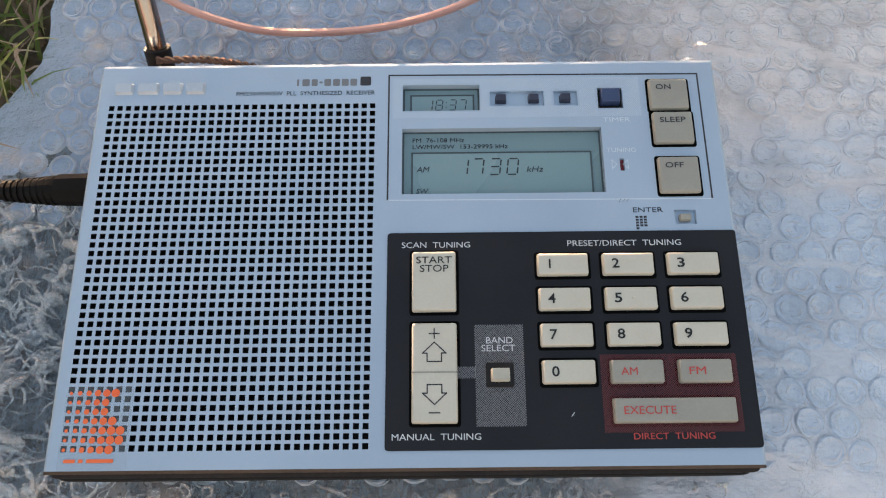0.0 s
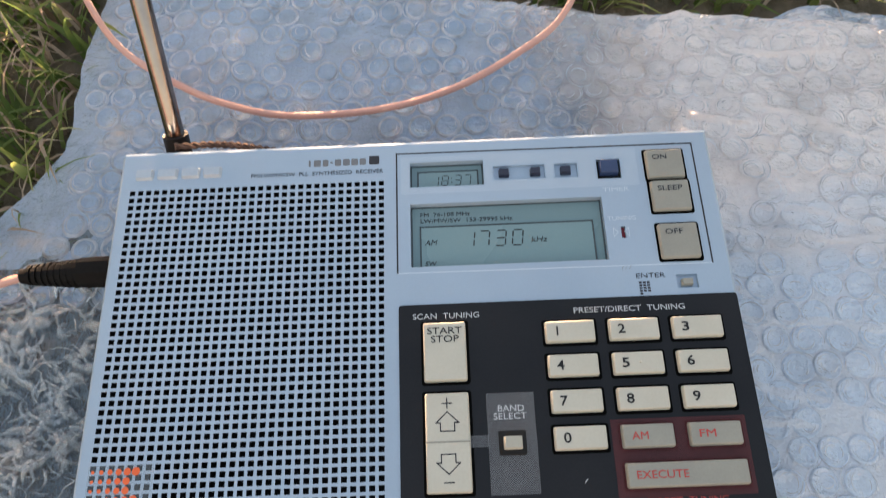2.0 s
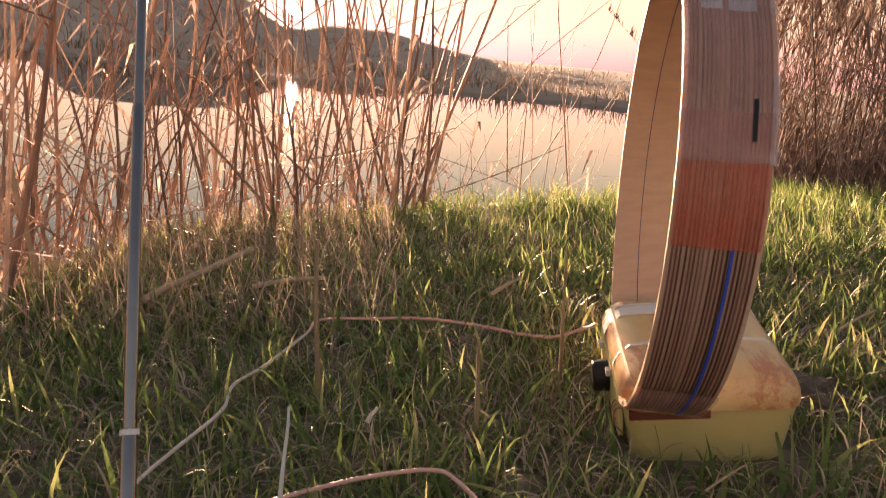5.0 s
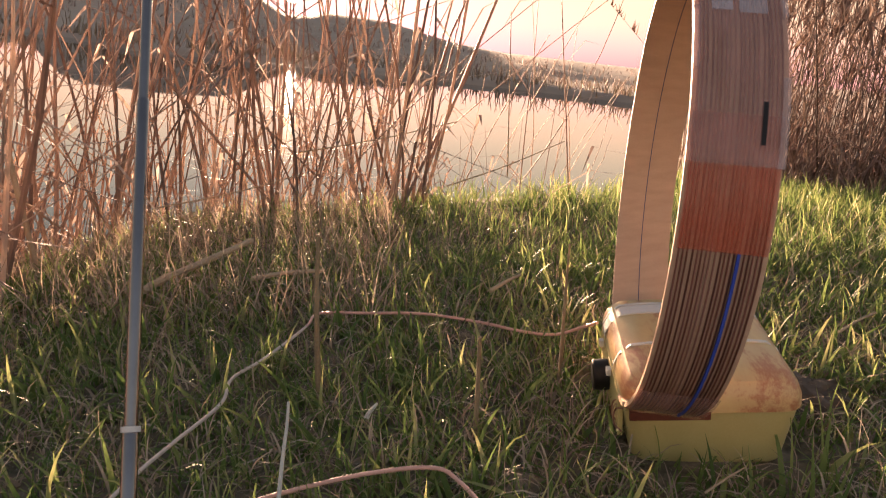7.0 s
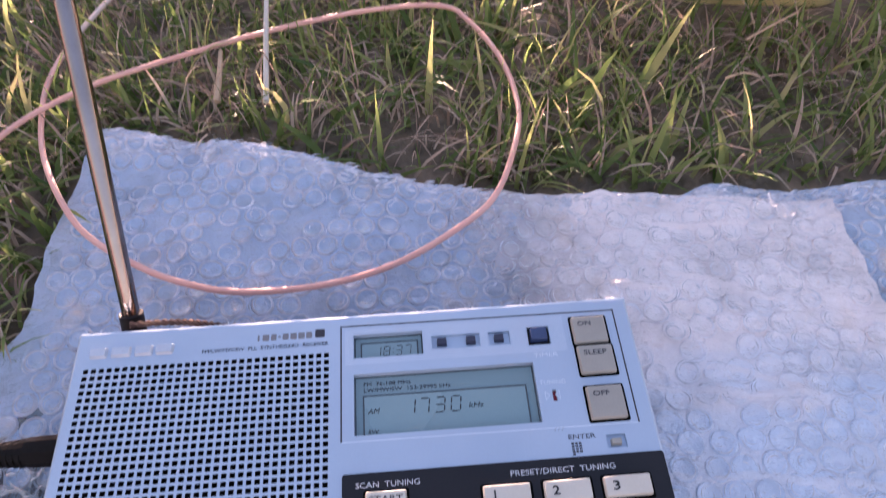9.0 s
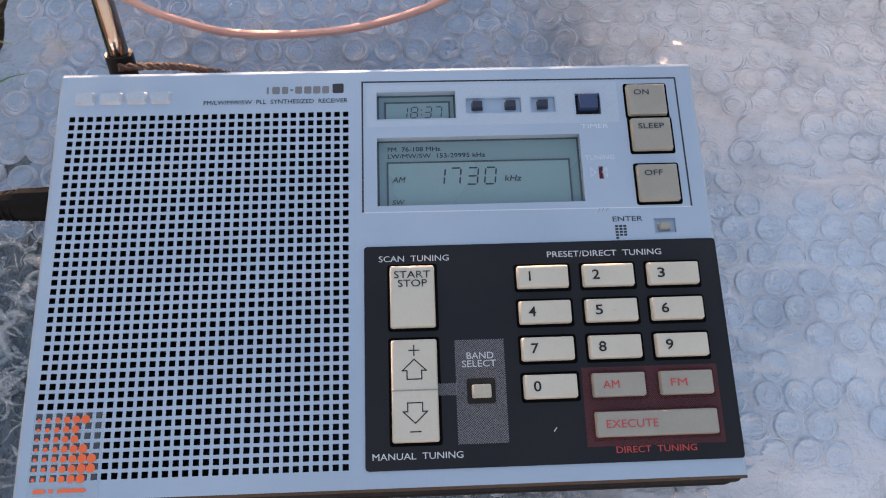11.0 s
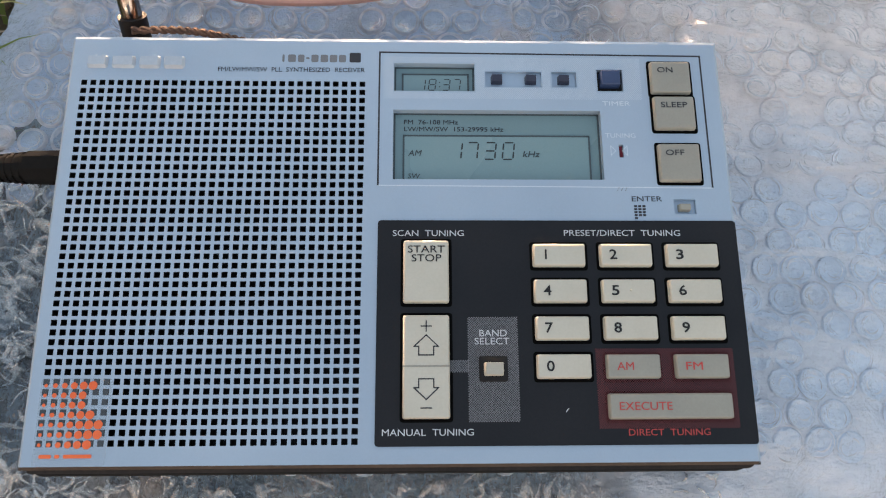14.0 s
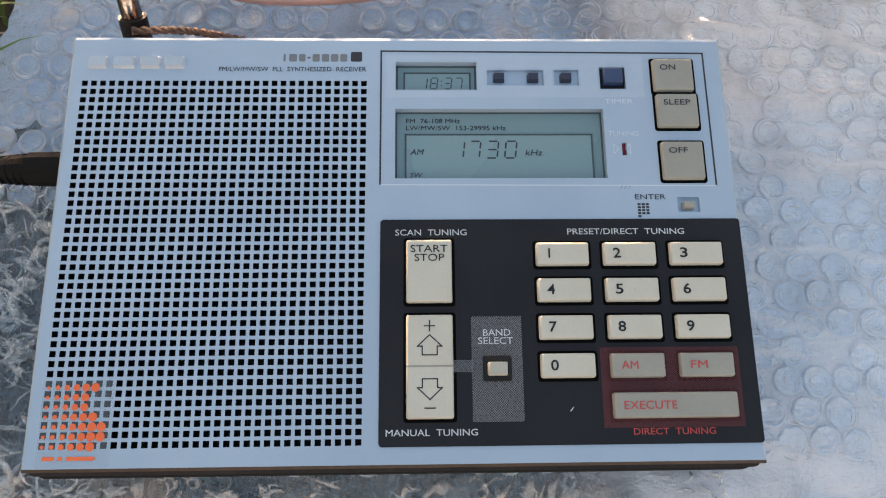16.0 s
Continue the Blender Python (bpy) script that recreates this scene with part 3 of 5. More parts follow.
    ribbons("rim_glint_layer", arcs, lift, root, RIM_AND_GLINT)
    return root


def ribbons(name, lines, lift, root, mat):
    """Thin raised ribbons of film, tapering and folded along the middle: wrinkles, and pale lines for highlights."""
    verts, faces = [], []
    for line in lines:
        b = len(verts)
        for k, (x, y, z, w) in enumerate(line):
            x2, y2 = line[min(k + 1, len(line) - 1)][:2]
            x1, y1 = line[max(k - 1, 0)][:2]
            d = math.hypot(x2 - x1, y2 - y1) or 1
            nx, ny = -(y2 - y1) / d * w, (x2 - x1) / d * w
            g = wrap_height(x, y) + lift + z
            verts += [(x - nx, y - ny, g - w * 0.6), (x, y, g + w * 0.5), (x + nx, y + ny, g - w * 0.6)]
        for k in range(len(line) - 1):
            a = b + 3 * k
            faces += [(a, a + 1, a + 4, a + 3), (a + 1, a + 2, a + 5, a + 4)]
    me = bpy.data.meshes.new(name)
    me.from_pydata(verts, [], faces)
    me.materials.append(mat)
    me.shade_smooth()
    ob = new(name, me)
    ob.parent = root
    return tagged(ob, kind="stuff")


def crumples(root, count, seed):
    """Curling creases where the clear film is crushed beside and before the radio; pale ribbons draw their highlights.
    """
    rng = random.Random(seed)
    lines = []
    while len(lines) < count:
        if rng.random() < 0.62:
            x, y = rng.uniform(-0.20, -0.090), rng.uniform(-0.15, 0.028)
        else:
            x, y = rng.uniform(-0.12, 0.09), rng.uniform(-0.14, -0.056)
        if x < left_edge(y) + 0.004:
            continue
        a, curl = rng.uniform(0, 6.3), rng.gauss(0, 0.28)
        step, wide, up = rng.uniform(0.0005, 0.0020), rng.uniform(0.0002, 0.0010) * rng.choice((0.5, 1, 1, 2.2)), rng.uniform(0.0004, 0.0035)
        line = []
        for k in range(9):
            line.append((x, y, up * math.sin(math.pi * (k + 0.5) / 9), wide * math.sin(math.pi * (k + 0.5) / 9)))
            x, y, a = x + step * math.cos(a), y + step * math.sin(a), a + curl + rng.gauss(0, 0.25)
        if all(abs(p[0]) > 0.0925 or p[1] < -0.0600 for p in line):
            lines.append(line)
    ribbons("crease_glint_layer", lines, 0.0, root, CREASE_GLINT)


base_wrap = wrap_sheet("bubble_wrap", left_edge, 0.40, far_edge, -0.20, 0.0, FILM, "clear bubble wrap sheet spread on the grass", 150, 96, 3, covered=lambda x, y: 0.092 < x < 0.20 and -0.17 < y < far_edge(x) - 0.009)
wrap_sheet("bubble_wrap", lambda y: 0.030 + 0.003 * math.sin(y * 60), 0.205, lambda x: far_edge(x) - 0.001 - 0.006 * smooth(0.125, 0.165, x), -0.18, 0.0022, FILM_WHITE, "second milky layer of bubble wrap folded over the sheet", 90, 240, 8, 0.0012)
crumples(base_wrap, 2600, 19)
rng = random.Random(77)
hem = []
for _ in range(520):
    x = rng.uniform(-0.116, 0.30)
    back, a, long = abs(rng.gauss(0, 0.005)) + 0.0022, rng.gauss(0, 0.35), rng.uniform(0.002, 0.008)
    up, wide = rng.uniform(0.0003, 0.0014), rng.uniform(0.0003, 0.0010)
    hem.append([(x + long * t * math.cos(a), min(far_edge(x) - back + long * t * math.sin(a), far_edge(x) - 0.0016), up * math.sin(math.pi * (t + 0.1) / 1.2), wide * math.sin(math.pi * (t + 0.08) / 1.16)) for t in (0, 0.2, 0.4, 0.6, 0.8, 1)])
ribbons("hem_layer", hem, 0.0016, base_wrap, RIM_AND_GLINT)

# ---- radio ----
radio = thing("portable_radio")
tagged(radio, "silver portable world receiver radio with cream keys, lying on bubble wrap", "radio")
TOP = 0.031
mm = 0.001
part("case", slab(-0.0912, 0.0912, -0.0597, 0.0592, 0.0005, 0.0258, 0.003, bevel=0.0008), CASE, radio, "dark grey plastic lower case")
part("edge_trim", slab(-0.0917, 0.0923, -0.0590, 0.0600, 0.0258, 0.0278, 0.0022), BRONZE, radio, "bronze-coloured edge band")
part("grille_backing", slab(-0.0895, -0.0075, -0.0545, 0.0485, 0.0272, 0.0282, 0), DARK_PLASTIC, radio, "black speaker cloth")
for fx in (-0.080, 0.082):
    part("foot", slab(fx - 0.004, fx + 0.004, -0.0565, -0.050, -0.0012, 0.0006, 0.001), DARK_PLASTIC, radio)

# face plate: speaker holes and window openings cut through one sheet
COLS, ROWS, HOLE = 32, 40, 0.00158
gx = [-0.0880 + i * (0.0790 - HOLE) / (COLS - 1) for i in range(COLS)]
gy = [-0.0525 + j * (0.0992 - HOLE) / (ROWS - 1) for j in range(ROWS)]
windows = {"clock": (-0.9, 22.0, 44.0, 52.6), "main": (-1.0, 57.3, 17.6, 38.2), "led": (61.9, 63.2, 24.2, 28.0), "pair": (25.0, 41.0, 45.4, 50.2), "one": (44.0, 51.0, 45.4, 50.2), "timer": (57.0, 64.3, 44.3, 51.0), "enter": (76.0, 82.0, 7.8, 12.0)}
xs = sorted({-0.0918, -0.0911, 0.0917, 0.0924, *gx, *[x + HOLE for x in gx], *[a * mm for w in windows.values() for a in w[:2]]})
ys = sorted({-0.0580, -0.0572, 0.0593, 0.0601, *gy, *[y + HOLE for y in gy], *[a * mm for w in windows.values() for a in w[2:]]})
gx_set = [(x, x + HOLE) for x in gx]
gy_set = [(y, y + HOLE) for y in gy]


def cut(i, j):
    cx, cy = (xs[i] + xs[i + 1]) / 2, (ys[j] + ys[j + 1]) / 2
    if cx < -0.006:
        return any(a < cx < b for a, b in gx_set) and any(a < cy < b for a, b in gy_set)
    return any(w[0] * mm < cx < w[1] * mm and w[2] * mm < cy < w[3] * mm for w in windows.values())


face = plate(xs, ys, cut, TOP, 0.0030)
for v in face.verts:
    if (v.co.x < -0.0914 or v.co.x > 0.0920 or v.co.y < -0.0576 or v.co.y > 0.0597) and v.co.z > TOP - 0.0001:
        v.co.z -= 0.00015 if v.co.y > 0.0597 else 0.0006
for f in face.faces:
    c = f.calc_center_median()
    if c.y < -0.05745:
        f.material_index = 2
    if c.x < -0.006 and c.z < TOP - 0.0003 and -0.090 < c.x and -0.056 < c.y < 0.05:
        f.material_index = 1
plate_ob = part("face_plate", face, SILVER, radio, "silver painted face plate with square speaker holes", smooth=False)
plate_ob.data.materials.append(DARK_PLASTIC)
plate_ob.data.materials.append(BRONZE)

# window floors
part("clock_window", slab(-0.0009, 0.0220, 0.0440, 0.0526, 0.0274, 0.0286, 0), LCD_FRAME, radio)
clock = part("clock_display", slab(0.0014, 0.0203, 0.0440, 0.0503, 0.0276, 0.02885, 0.0002), LCD, radio, "grey liquid crystal clock display")
part("display_window", slab(-0.0010, 0.0573, 0.0176, 0.0382, 0.0274, 0.0286, 0), LCD_FRAME, radio)
lcd = part("tuning_display", slab(0.0018, 0.0542, 0.0176, 0.0314, 0.0276, 0.02885, 0.0003), LCD, radio, "grey-green liquid crystal tuning display")
for name, (x0, x1, y0, y1), mt in (("switch_well", (25, 41, 45.4, 50.2), SILVER), ("switch_well", (44, 51, 45.4, 50.2), SILVER), ("timer_well", (57, 64.3, 44.3, 51), DARK_PLASTIC), ("enter_well", (76, 82, 7.8, 12), SILVER)):
    part(name, slab(x0 * mm, x1 * mm, y0 * mm, y1 * mm, 0.0276, 0.0299 if mt is SILVER else 0.0296, 0), mt, radio)
part("tuning_lamp", slab(0.0619, 0.0632, 0.0242, 0.0280, 0.0276, 0.0299, 0), LED, radio, "dark red tuning lamp")

def outline(points, width, z, mat, parent, name, closed=True):
    """A drawn line of even width."""
    bm = bmesh.new()
    p = [Vector((x, y, 0)) for x, y in points]
    for a, b in zip(p, p[1:] + ([p[0]] if closed else [])):
        d = (b - a).normalized()
        q = Vector((-d.y, d.x, 0)) * width / 2
        a, b = a - d * width / 2, b + d * width / 2
        bm.faces.new([bm.verts.new((v.x, v.y, z)) for v in (a - q, b - q, b + q, a + q)])
    return part(name, bm, mat, parent, smooth=False)


# seven-segment figures
SEG = {"0": "abcdef", "1": "bc", "3": "abgcd", "7": "abc", "8": "abcdefg"}


def figure(ch, x, y, w, h, parent, z):
    bm = bmesh.new()
    t, s = h * 0.085, 0.12
    ends = {"a": ((0, 1), (1, 1)), "b": ((1, 1), (1, 0.5)), "c": ((1, 0.5), (1, 0)), "d": ((0, 0), (1, 0)), "e": ((0, 0.5), (0, 0)), "f": ((0, 1), (0, 0.5)), "g": ((0, 0.5), (1, 0.5))}
    for k in SEG[ch]:
        (ax, ay), (bx, by) = ends[k]
        a = Vector((x + ax * w + ay * h * s, y + ay * h, z))
        b = Vector((x + bx * w + by * h * s, y + by * h, z))
        d = (b - a).normalized()
        a, b = a + d * t * 0.5, b - d * t * 0.5
        nrm = Vector((-d.y, d.x, 0)) * t / 2
        bm.faces.new([bm.verts.new(p) for p in (a, a + d * t / 2 - nrm, b - d * t / 2 - nrm, b, b - d * t / 2 + nrm, a + d * t / 2 + nrm)])
    return part("figure", bm, LCD_INK, parent, smooth=False)


ZL = 0.02893
for ch, x in zip("1730", (0.0148, 0.0193, 0.0243, 0.0294)):
    figure(ch, x, 0.0243, 0.0030, 0.0050, lcd, ZL)
# dark border lines; those round the windows stand in for recess shadow
for win, (x0, x1, y0, y1), zz in ((radio, (-0.7, 57.0, 17.9, 37.9), 0.02864), (lcd, (1.9, 54.1, 17.8, 31.3), 0.02889), (radio, (-0.6, 21.7, 44.3, 52.3), 0.02864), (clock, (1.5, 20.2, 44.2, 50.2), 0.02889)):
    outline([(x0 * mm, y0 * mm), (x0 * mm, y1 * mm), (x1 * mm, y1 * mm), (x1 * mm, y0 * mm)], 0.0005, zz, BORDER_AND_SHADE, win, "border_and_shade", closed=False)
for ch, x in zip("1837", (0.0058, 0.0088, 0.0128, 0.0158)):
    figure(ch, x, 0.0453, 0.0019, 0.0034, clock, ZL)
for dy in (0.0462, 0.0476):
    part("colon_dot", slab(0.0119, 0.0122, dy, dy + 0.0003, 0.0288, ZL, 0), LCD_INK, clock)
lettering("AM", 0.0031, 0.0070, 0.0261, 0.0018, LCD_INK, lcd, ZL, shear=0.25)
lettering("SW", 0.0031, 0.0066, 0.0193, 0.0015, LCD_INK, lcd, ZL, shear=0.15)
lettering("kHz", 0.0352, 0.0401, 0.0259, 0.0018, LCD_INK, lcd, ZL, shear=0.2)
lettering("FM  76-108 MHz", 0.0020, 0.0172, 0.0355, 0.0014, INK, radio, 0.02868)
lettering("LW/MW/SW  153-29995 kHz", 0.0020, 0.0300, 0.0334, 0.0014, INK, radio, 0.02868)

ZP = TOP + 0.00006
lettering("FM/LW/MW/SW  PLL  SYNTHESIZED  RECEIVER", -0.0505, -0.0092, 0.0503, 0.0014, INK, radio, ZP)
lettering("TIMER", 0.0580, 0.0660, 0.0405, 0.0014, PALE_INK, radio, ZP)
lettering("TUNING", 0.0583, 0.0668, 0.0307, 0.0014, PALE_INK, radio, ZP)
lettering("ENTER", 0.0644, 0.0728, 0.0121, 0.0015, INK, radio, ZP)
# maker's and model marks stand as plain shapes
for x0, x1 in ((-87.0, -81.2), (-80.2, -73.6), (-72.6, -66.6), (-65.8, -59.8)):
    part("maker_mark", slab(x0 * mm, x1 * mm, 0.0503, 0.0542, TOP, TOP + 0.0011, 0.0008, 0.0006), SILVER_EDGE, radio, "raised bright metal maker's mark")
for x0, x1, h in ((-32.6, -32.0, 2.3), (-31.0, -28.8, 2.3), (-28.2, -26.4, 2.3), (-25.9, -24.9, 0.6), (-24.4, -22.4, 2.3), (-21.8, -19.7, 2.3), (-19.2, -17.1, 2.3), (-16.6, -14.6, 2.3), (-13.6, -10.4, 3.0)):
    part("model_mark", slab(x0 * mm, x1 * mm, 0.0527 + (0.0009 if h < 1 else 0), 0.0527 + (0.0009 if h < 1 else 0) + h * mm, TOP, ZP + 0.00002, 0.0004), GREY_INK if h < 3 else INK, radio)


outline([(-0.0050, 0.0160), (-0.0050, 0.0560), (0.0872, 0.0555), (0.0872, 0.0155)], 0.0005, TOP + 0.00002, INK, radio, "panel_groove", closed=False)
outline([(-0.0050, 0.0158), (0.0872, 0.0153)], 0.0003, TOP + 0.00002, PALE_INK, radio, "panel_line", closed=False)
for sx in (59.6, 64.2):
    k = 1 if sx < 62 else -1
    outline([(sx * mm, 0.0248), (sx * mm + k * 0.0014, 0.0262), (sx * mm, 0.0276)], 0.0002, ZP, PALE_INK, radio, "tuning_arrow")
for i in range(4):
    for j in range(5):
        if i < 3 or j == 0 or j < 0:
            if not (j == 0 and i == 3):
                part("enter_symbol", slab((64.9 + i * 1.15) * mm, (65.75 + i * 1.15) * mm, (6.3 + j * 0.85) * mm, (6.9 + j * 0.85) * mm, TOP, ZP, 0), INK, radio) if (j > 0 or i == 0) else None
for k in range(3):
    outline([((60.6 + k * 1.1) * mm, 0.0144), ((61.2 + k * 1.1) * mm, 0.0154)], 0.00012, ZP, GREY_INK, radio, "scratch", closed=False)


def stipple(x0, x1, y0, y1, pitch, mat, parent, z, skip=()):
    """A printed field of small dots, staggered."""
    bm = bmesh.new()
    j, y = 0, y0
    while y < y1:
        x = x0 + (pitch / 2 if j % 2 else 0)
        while x < x1:
            if not any(a < x < b and c < y < d for a, b, c, d in skip):
                q = pitch * 0.36
                bm.faces.new([bm.verts.new((x + a, y + b, z)) for a, b in ((-q, 0), (0, -q), (q, 0), (0, q))])
            x += pitch
        y += pitch / 2
        j += 1
    ob = part("stippled_field", bm, mat, parent, smooth=False)
    return tagged(ob, kind="stuff")


STIPPLE_INK = surface("pale_stipple_print", (0.50, 0.58, 0.68), (0.56, 0.64, 0.74), 0.6, 0, 3000, 0, 50)
stipple(-0.0035, 0.0695, 0.0418, 0.0548, 0.00062, STIPPLE_INK, radio, TOP + 0.00002, skip=[(w[0] * mm - 0.0004, w[1] * mm + 0.0004, w[2] * mm - 0.0004, w[3] * mm + 0.0004) for w in windows.values()])

# slide switches and small buttons
for x in (28.3, 38.0, 47.4):
    part("slide_switch", slab((x - 1.7) * mm, (x + 1.7) * mm, 0.0466, 0.0492, 0.0296, 0.0318, 0.0003, 0.0003), NAVY, radio, "small navy slide switch")
part("timer_button", slab(0.0578, 0.0636, 0.0458, 0.0506, 0.0294, 0.0322, 0.0004, 0.0002, bevel=0.0003), BLUE_KEY, radio, "dark blue timer button")
part("enter_button", slab(0.0772, 0.0806, 0.0086, 0.0108, 0.0296, 0.0318, 0.0003, 0.0003), GREY_KEY, radio, "small grey enter button")

# black key panel
PT = TOP + 0.0003
part("key_panel", slab(-0.0048, 0.0922, -0.0530, 0.0058, 0.0294, PT, 0.0009), BLACK_PANEL, radio, "matt black key panel")
ZK = PT + 0.00006
lettering("SCAN  TUNING", -0.0008, 0.0182, 0.0022, 0.0017, WHITE_INK, radio, ZK)
lettering("PRESET/DIRECT  TUNING", 0.0452, 0.0768, 0.0023, 0.0017, WHITE_INK, radio, ZK)
lettering("MANUAL  TUNING", -0.0030, 0.0200, -0.0496, 0.0017, WHITE_INK, radio, ZK)
lettering("DIRECT  TUNING", 0.0592, 0.0800, -0.0499, 0.0017, RED_INK, radio, ZK)
stipple(0.0190, 0.0320, -0.0470, -0.0205, 0.00062, GREY_INK, radio, ZK)
stipple(0.0142, 0.0190, -0.0346, -0.0318, 0.00062, GREY_INK, radio, ZK)
stipple(0.0520, 0.0878, -0.0488, -0.0288, 0.00062, DULL_RED, radio, ZK)
lettering("BAND", 0.0219, 0.0290, -0.0247, 0.0018, WHITE_INK, radio, ZK + 0.00005)
lettering("SELECT", 0.0206, 0.0296, -0.0268, 0.0018, WHITE_INK, radio, ZK + 0.00005)
part("band_well", slab(0.0216, 0.0291, -0.0372, -0.0306, PT, PT + 0.0004, 0.0006, 0.0003), DARK_PLASTIC, radio)
band = part("band_button", slab(0.0228, 0.0280, -0.0358, -0.0322, PT, PT + 0.0030, 0.0005, 0.0003, bevel=0.0004), CREAM, radio, "small ribbed cream band button")
for k in range(6):
    part("rib", slab(0.0232, 0.0276, (-35.5 + k * 0.55) * mm, (-35.3 + k * 0.55) * mm, PT + 0.0029, PT + 0.00315, 0), CREAM, band)


def key(name, x0, x1, y0, y1, mat, label, rise=0.0019, z=PT):
    """A key cap with rounded edges in a dark slot."""
    # flat near-black sheet, coloured for the shade in the gap round the key
    part("key_slot", slab(x0 * mm - 0.0006, x1 * mm + 0.0007, y0 * mm - 0.0008, y1 * mm + 0.0006, z - 0.0006, z + 0.00004, 0.0008), SLOT_SHADE, radio)
    return part(name, slab(x0 * mm, x1 * mm, y0 * mm, y1 * mm, z - 0.0005, z + rise, 0.0007, 0.0002, bevel=0.0006), mat, radio, label)


ZC = PT + 0.0019 + 0.00008
start = key("start_stop_key", 2.0, 14.2, -17.0, 0.0, CREAM, "tall cream scan key")
lettering("START", 0.0033, 0.0130, -0.0027, 0.0020, KEY_INK, start, ZC)
lettering("STOP", 0.0043, 0.0121, -0.0051, 0.0020, KEY_INK, start, ZC)
rocker = key("tuning_rocker", 2.0, 14.2, -46.4, -20.0, CREAM, "tall cream up and down tuning rocker")
part("rocker_split", slab(0.0021, 0.0141, -0.0335, -0.0331, ZC - 0.0002, ZC + 0.00002, 0), GREY_KEY, rocker)
arrow = [(-3.1, 0), (0, 2.9), (3.1, 0), (1.9, 0), (1.9, -2.2), (-1.9, -2.2), (-1.9, 0)]
outline([((8.1 + x) * mm, (-28.3 + y) * mm) for x, y in arrow], 0.0003, ZC, INK, rocker, "up_arrow")
outline([((8.1 + x) * mm, (-38.7 - y) * mm) for x, y in arrow], 0.0003, ZC, INK, rocker, "down_arrow")
outline([(0.0068, -0.0231), (0.0094, -0.0231)], 0.0003, ZC, INK, rocker, "plus_sign", closed=False)
outline([(0.0081, -0.0244), (0.0081, -0.0218)], 0.0003, ZC + 0.00001, INK, rocker, "plus_sign", closed=False)
outline([(0.0068, -0.0437), (0.0094, -0.0437)], 0.0003, ZC, INK, rocker, "minus_sign", closed=False)
for r, line in enumerate(("123", "456", "789", "0")):
    for c, ch in enumerate(line):
        x0, y1 = (36.3, 54.2, 72.0)[c], (-0.9, -10.6, -20.4, -30.2)[r]
        k = key("number_key", x0, x0 + 14.2, y1 - 6.4, y1, CREAM, "cream number key")
        tagged(k, group="number keys")
        lettering(ch, (x0 + 2.5) * mm, None if ch == "1" else (x0 + 4.5) * mm, (y1 - 3.2) * mm, 0.0027, KEY_INK, k, ZC, bold=0.00005)
nib = bmesh.new()
bmesh.ops.create_uvsphere(nib, u_segments=12, v_segments=6, radius=0.00035)
bmesh.ops.translate(nib, verts=nib.verts, vec=(0.0618, -0.0138, PT + 0.0018))
part("tactile_dot", nib, CREAM, radio)
for name, text, x0, x1, y0, y1 in (("am_key", "AM", 54.2, 68.3, -36.7, -30.3), ("fm_key", "FM", 72.0, 86.1, -36.7, -30.3), ("execute_key", "EXECUTE", 54.2, 86.1, -46.8, -40.2)):
    k = key(name, x0, x1, y0, y1, GREY_KEY, "grey-olive key with red print")
    lettering(text, (x0 + 2.6) * mm, (x0 + (16 if len(text) > 2 else 6.9)) * mm, (y0 + y1) / 2 * mm, 0.0021, RED_INK, k, ZC)
ZT = TOP + 0.0016
for name, text, x0, x1, y0, y1 in (("on_key", "ON", 72.0, 83.6, 43.2, 53.2), ("sleep_key", "SLEEP", 72.2, 84.0, 32.2, 42.4), ("off_key", "OFF", 72.4, 84.2, 16.8, 28.0)):
    k = key(name, x0, x1, y0, y1, GREY_KEY, "square olive-grey power key", rise=0.0016, z=TOP)
    lettering(text, (x0 + 2.0) * mm, (x0 + (9.5 if len(text) > 3 else 6.4 if len(text) < 3 else 7.2)) * mm, (y1 - 2.9) * mm, 0.0017, INK, k, ZT + 0.00008)
# a few scratches and chips
for x, y, a in ((0.0436, -0.0447, 0.9),):
    outline([(x, y), (x + 0.0011 * math.cos(a), y + 0.0011 * math.sin(a))], 0.00022, ZK, WHITE_INK, radio, "scratch", closed=False)

# clear sticker with orange dots
m, nt, b = material("clear_sticker")
b.inputs["Base Color"].default_value = (0.55, 0.62, 0.70, 1)
b.inputs["Alpha"].default_value = 0.08
b.inputs["Roughness"].default_value = 0.2
bump(nt, b, noise_tex(nt, 300, 4), 0.00003)
sticker = part("sticker", slab(-0.0884, -0.0707, -0.0572, -0.0358, ZP, ZP + 0.00008, 0.0008), m, radio, "clear sticker with orange dots, one corner lifting")
for r, (count, y) in enumerate(((6, -37.6), (5, -40.0), (5, -42.4), (6, -44.8), (7, -47.2), (7, -49.6), (6, -52.0))):
    for c in range(count):
        rad = (0.45 + 0.13 * c) * mm
        bm = bmesh.new()
        bmesh.ops.create_circle(bm, cap_ends=True, segments=18, radius=min(rad, 0.00112))
        bmesh.ops.translate(bm, verts=bm.verts, vec=((-87.1 + c * 2.32) * mm, y * mm, ZP + 0.00012))
        part("orange_dot", bm, ORANGE, sticker, smooth=False)
for x0, x1 in ((-86.8, -83.8), (-83.0, -81.8), (-80.9, -74.0)):
    part("slogan_bar", slab(x0 * mm, x1 * mm, -0.0552, -0.0543, ZP + 0.0001, ZP + 0.00014, 0.0003), ORANGE, sticker)

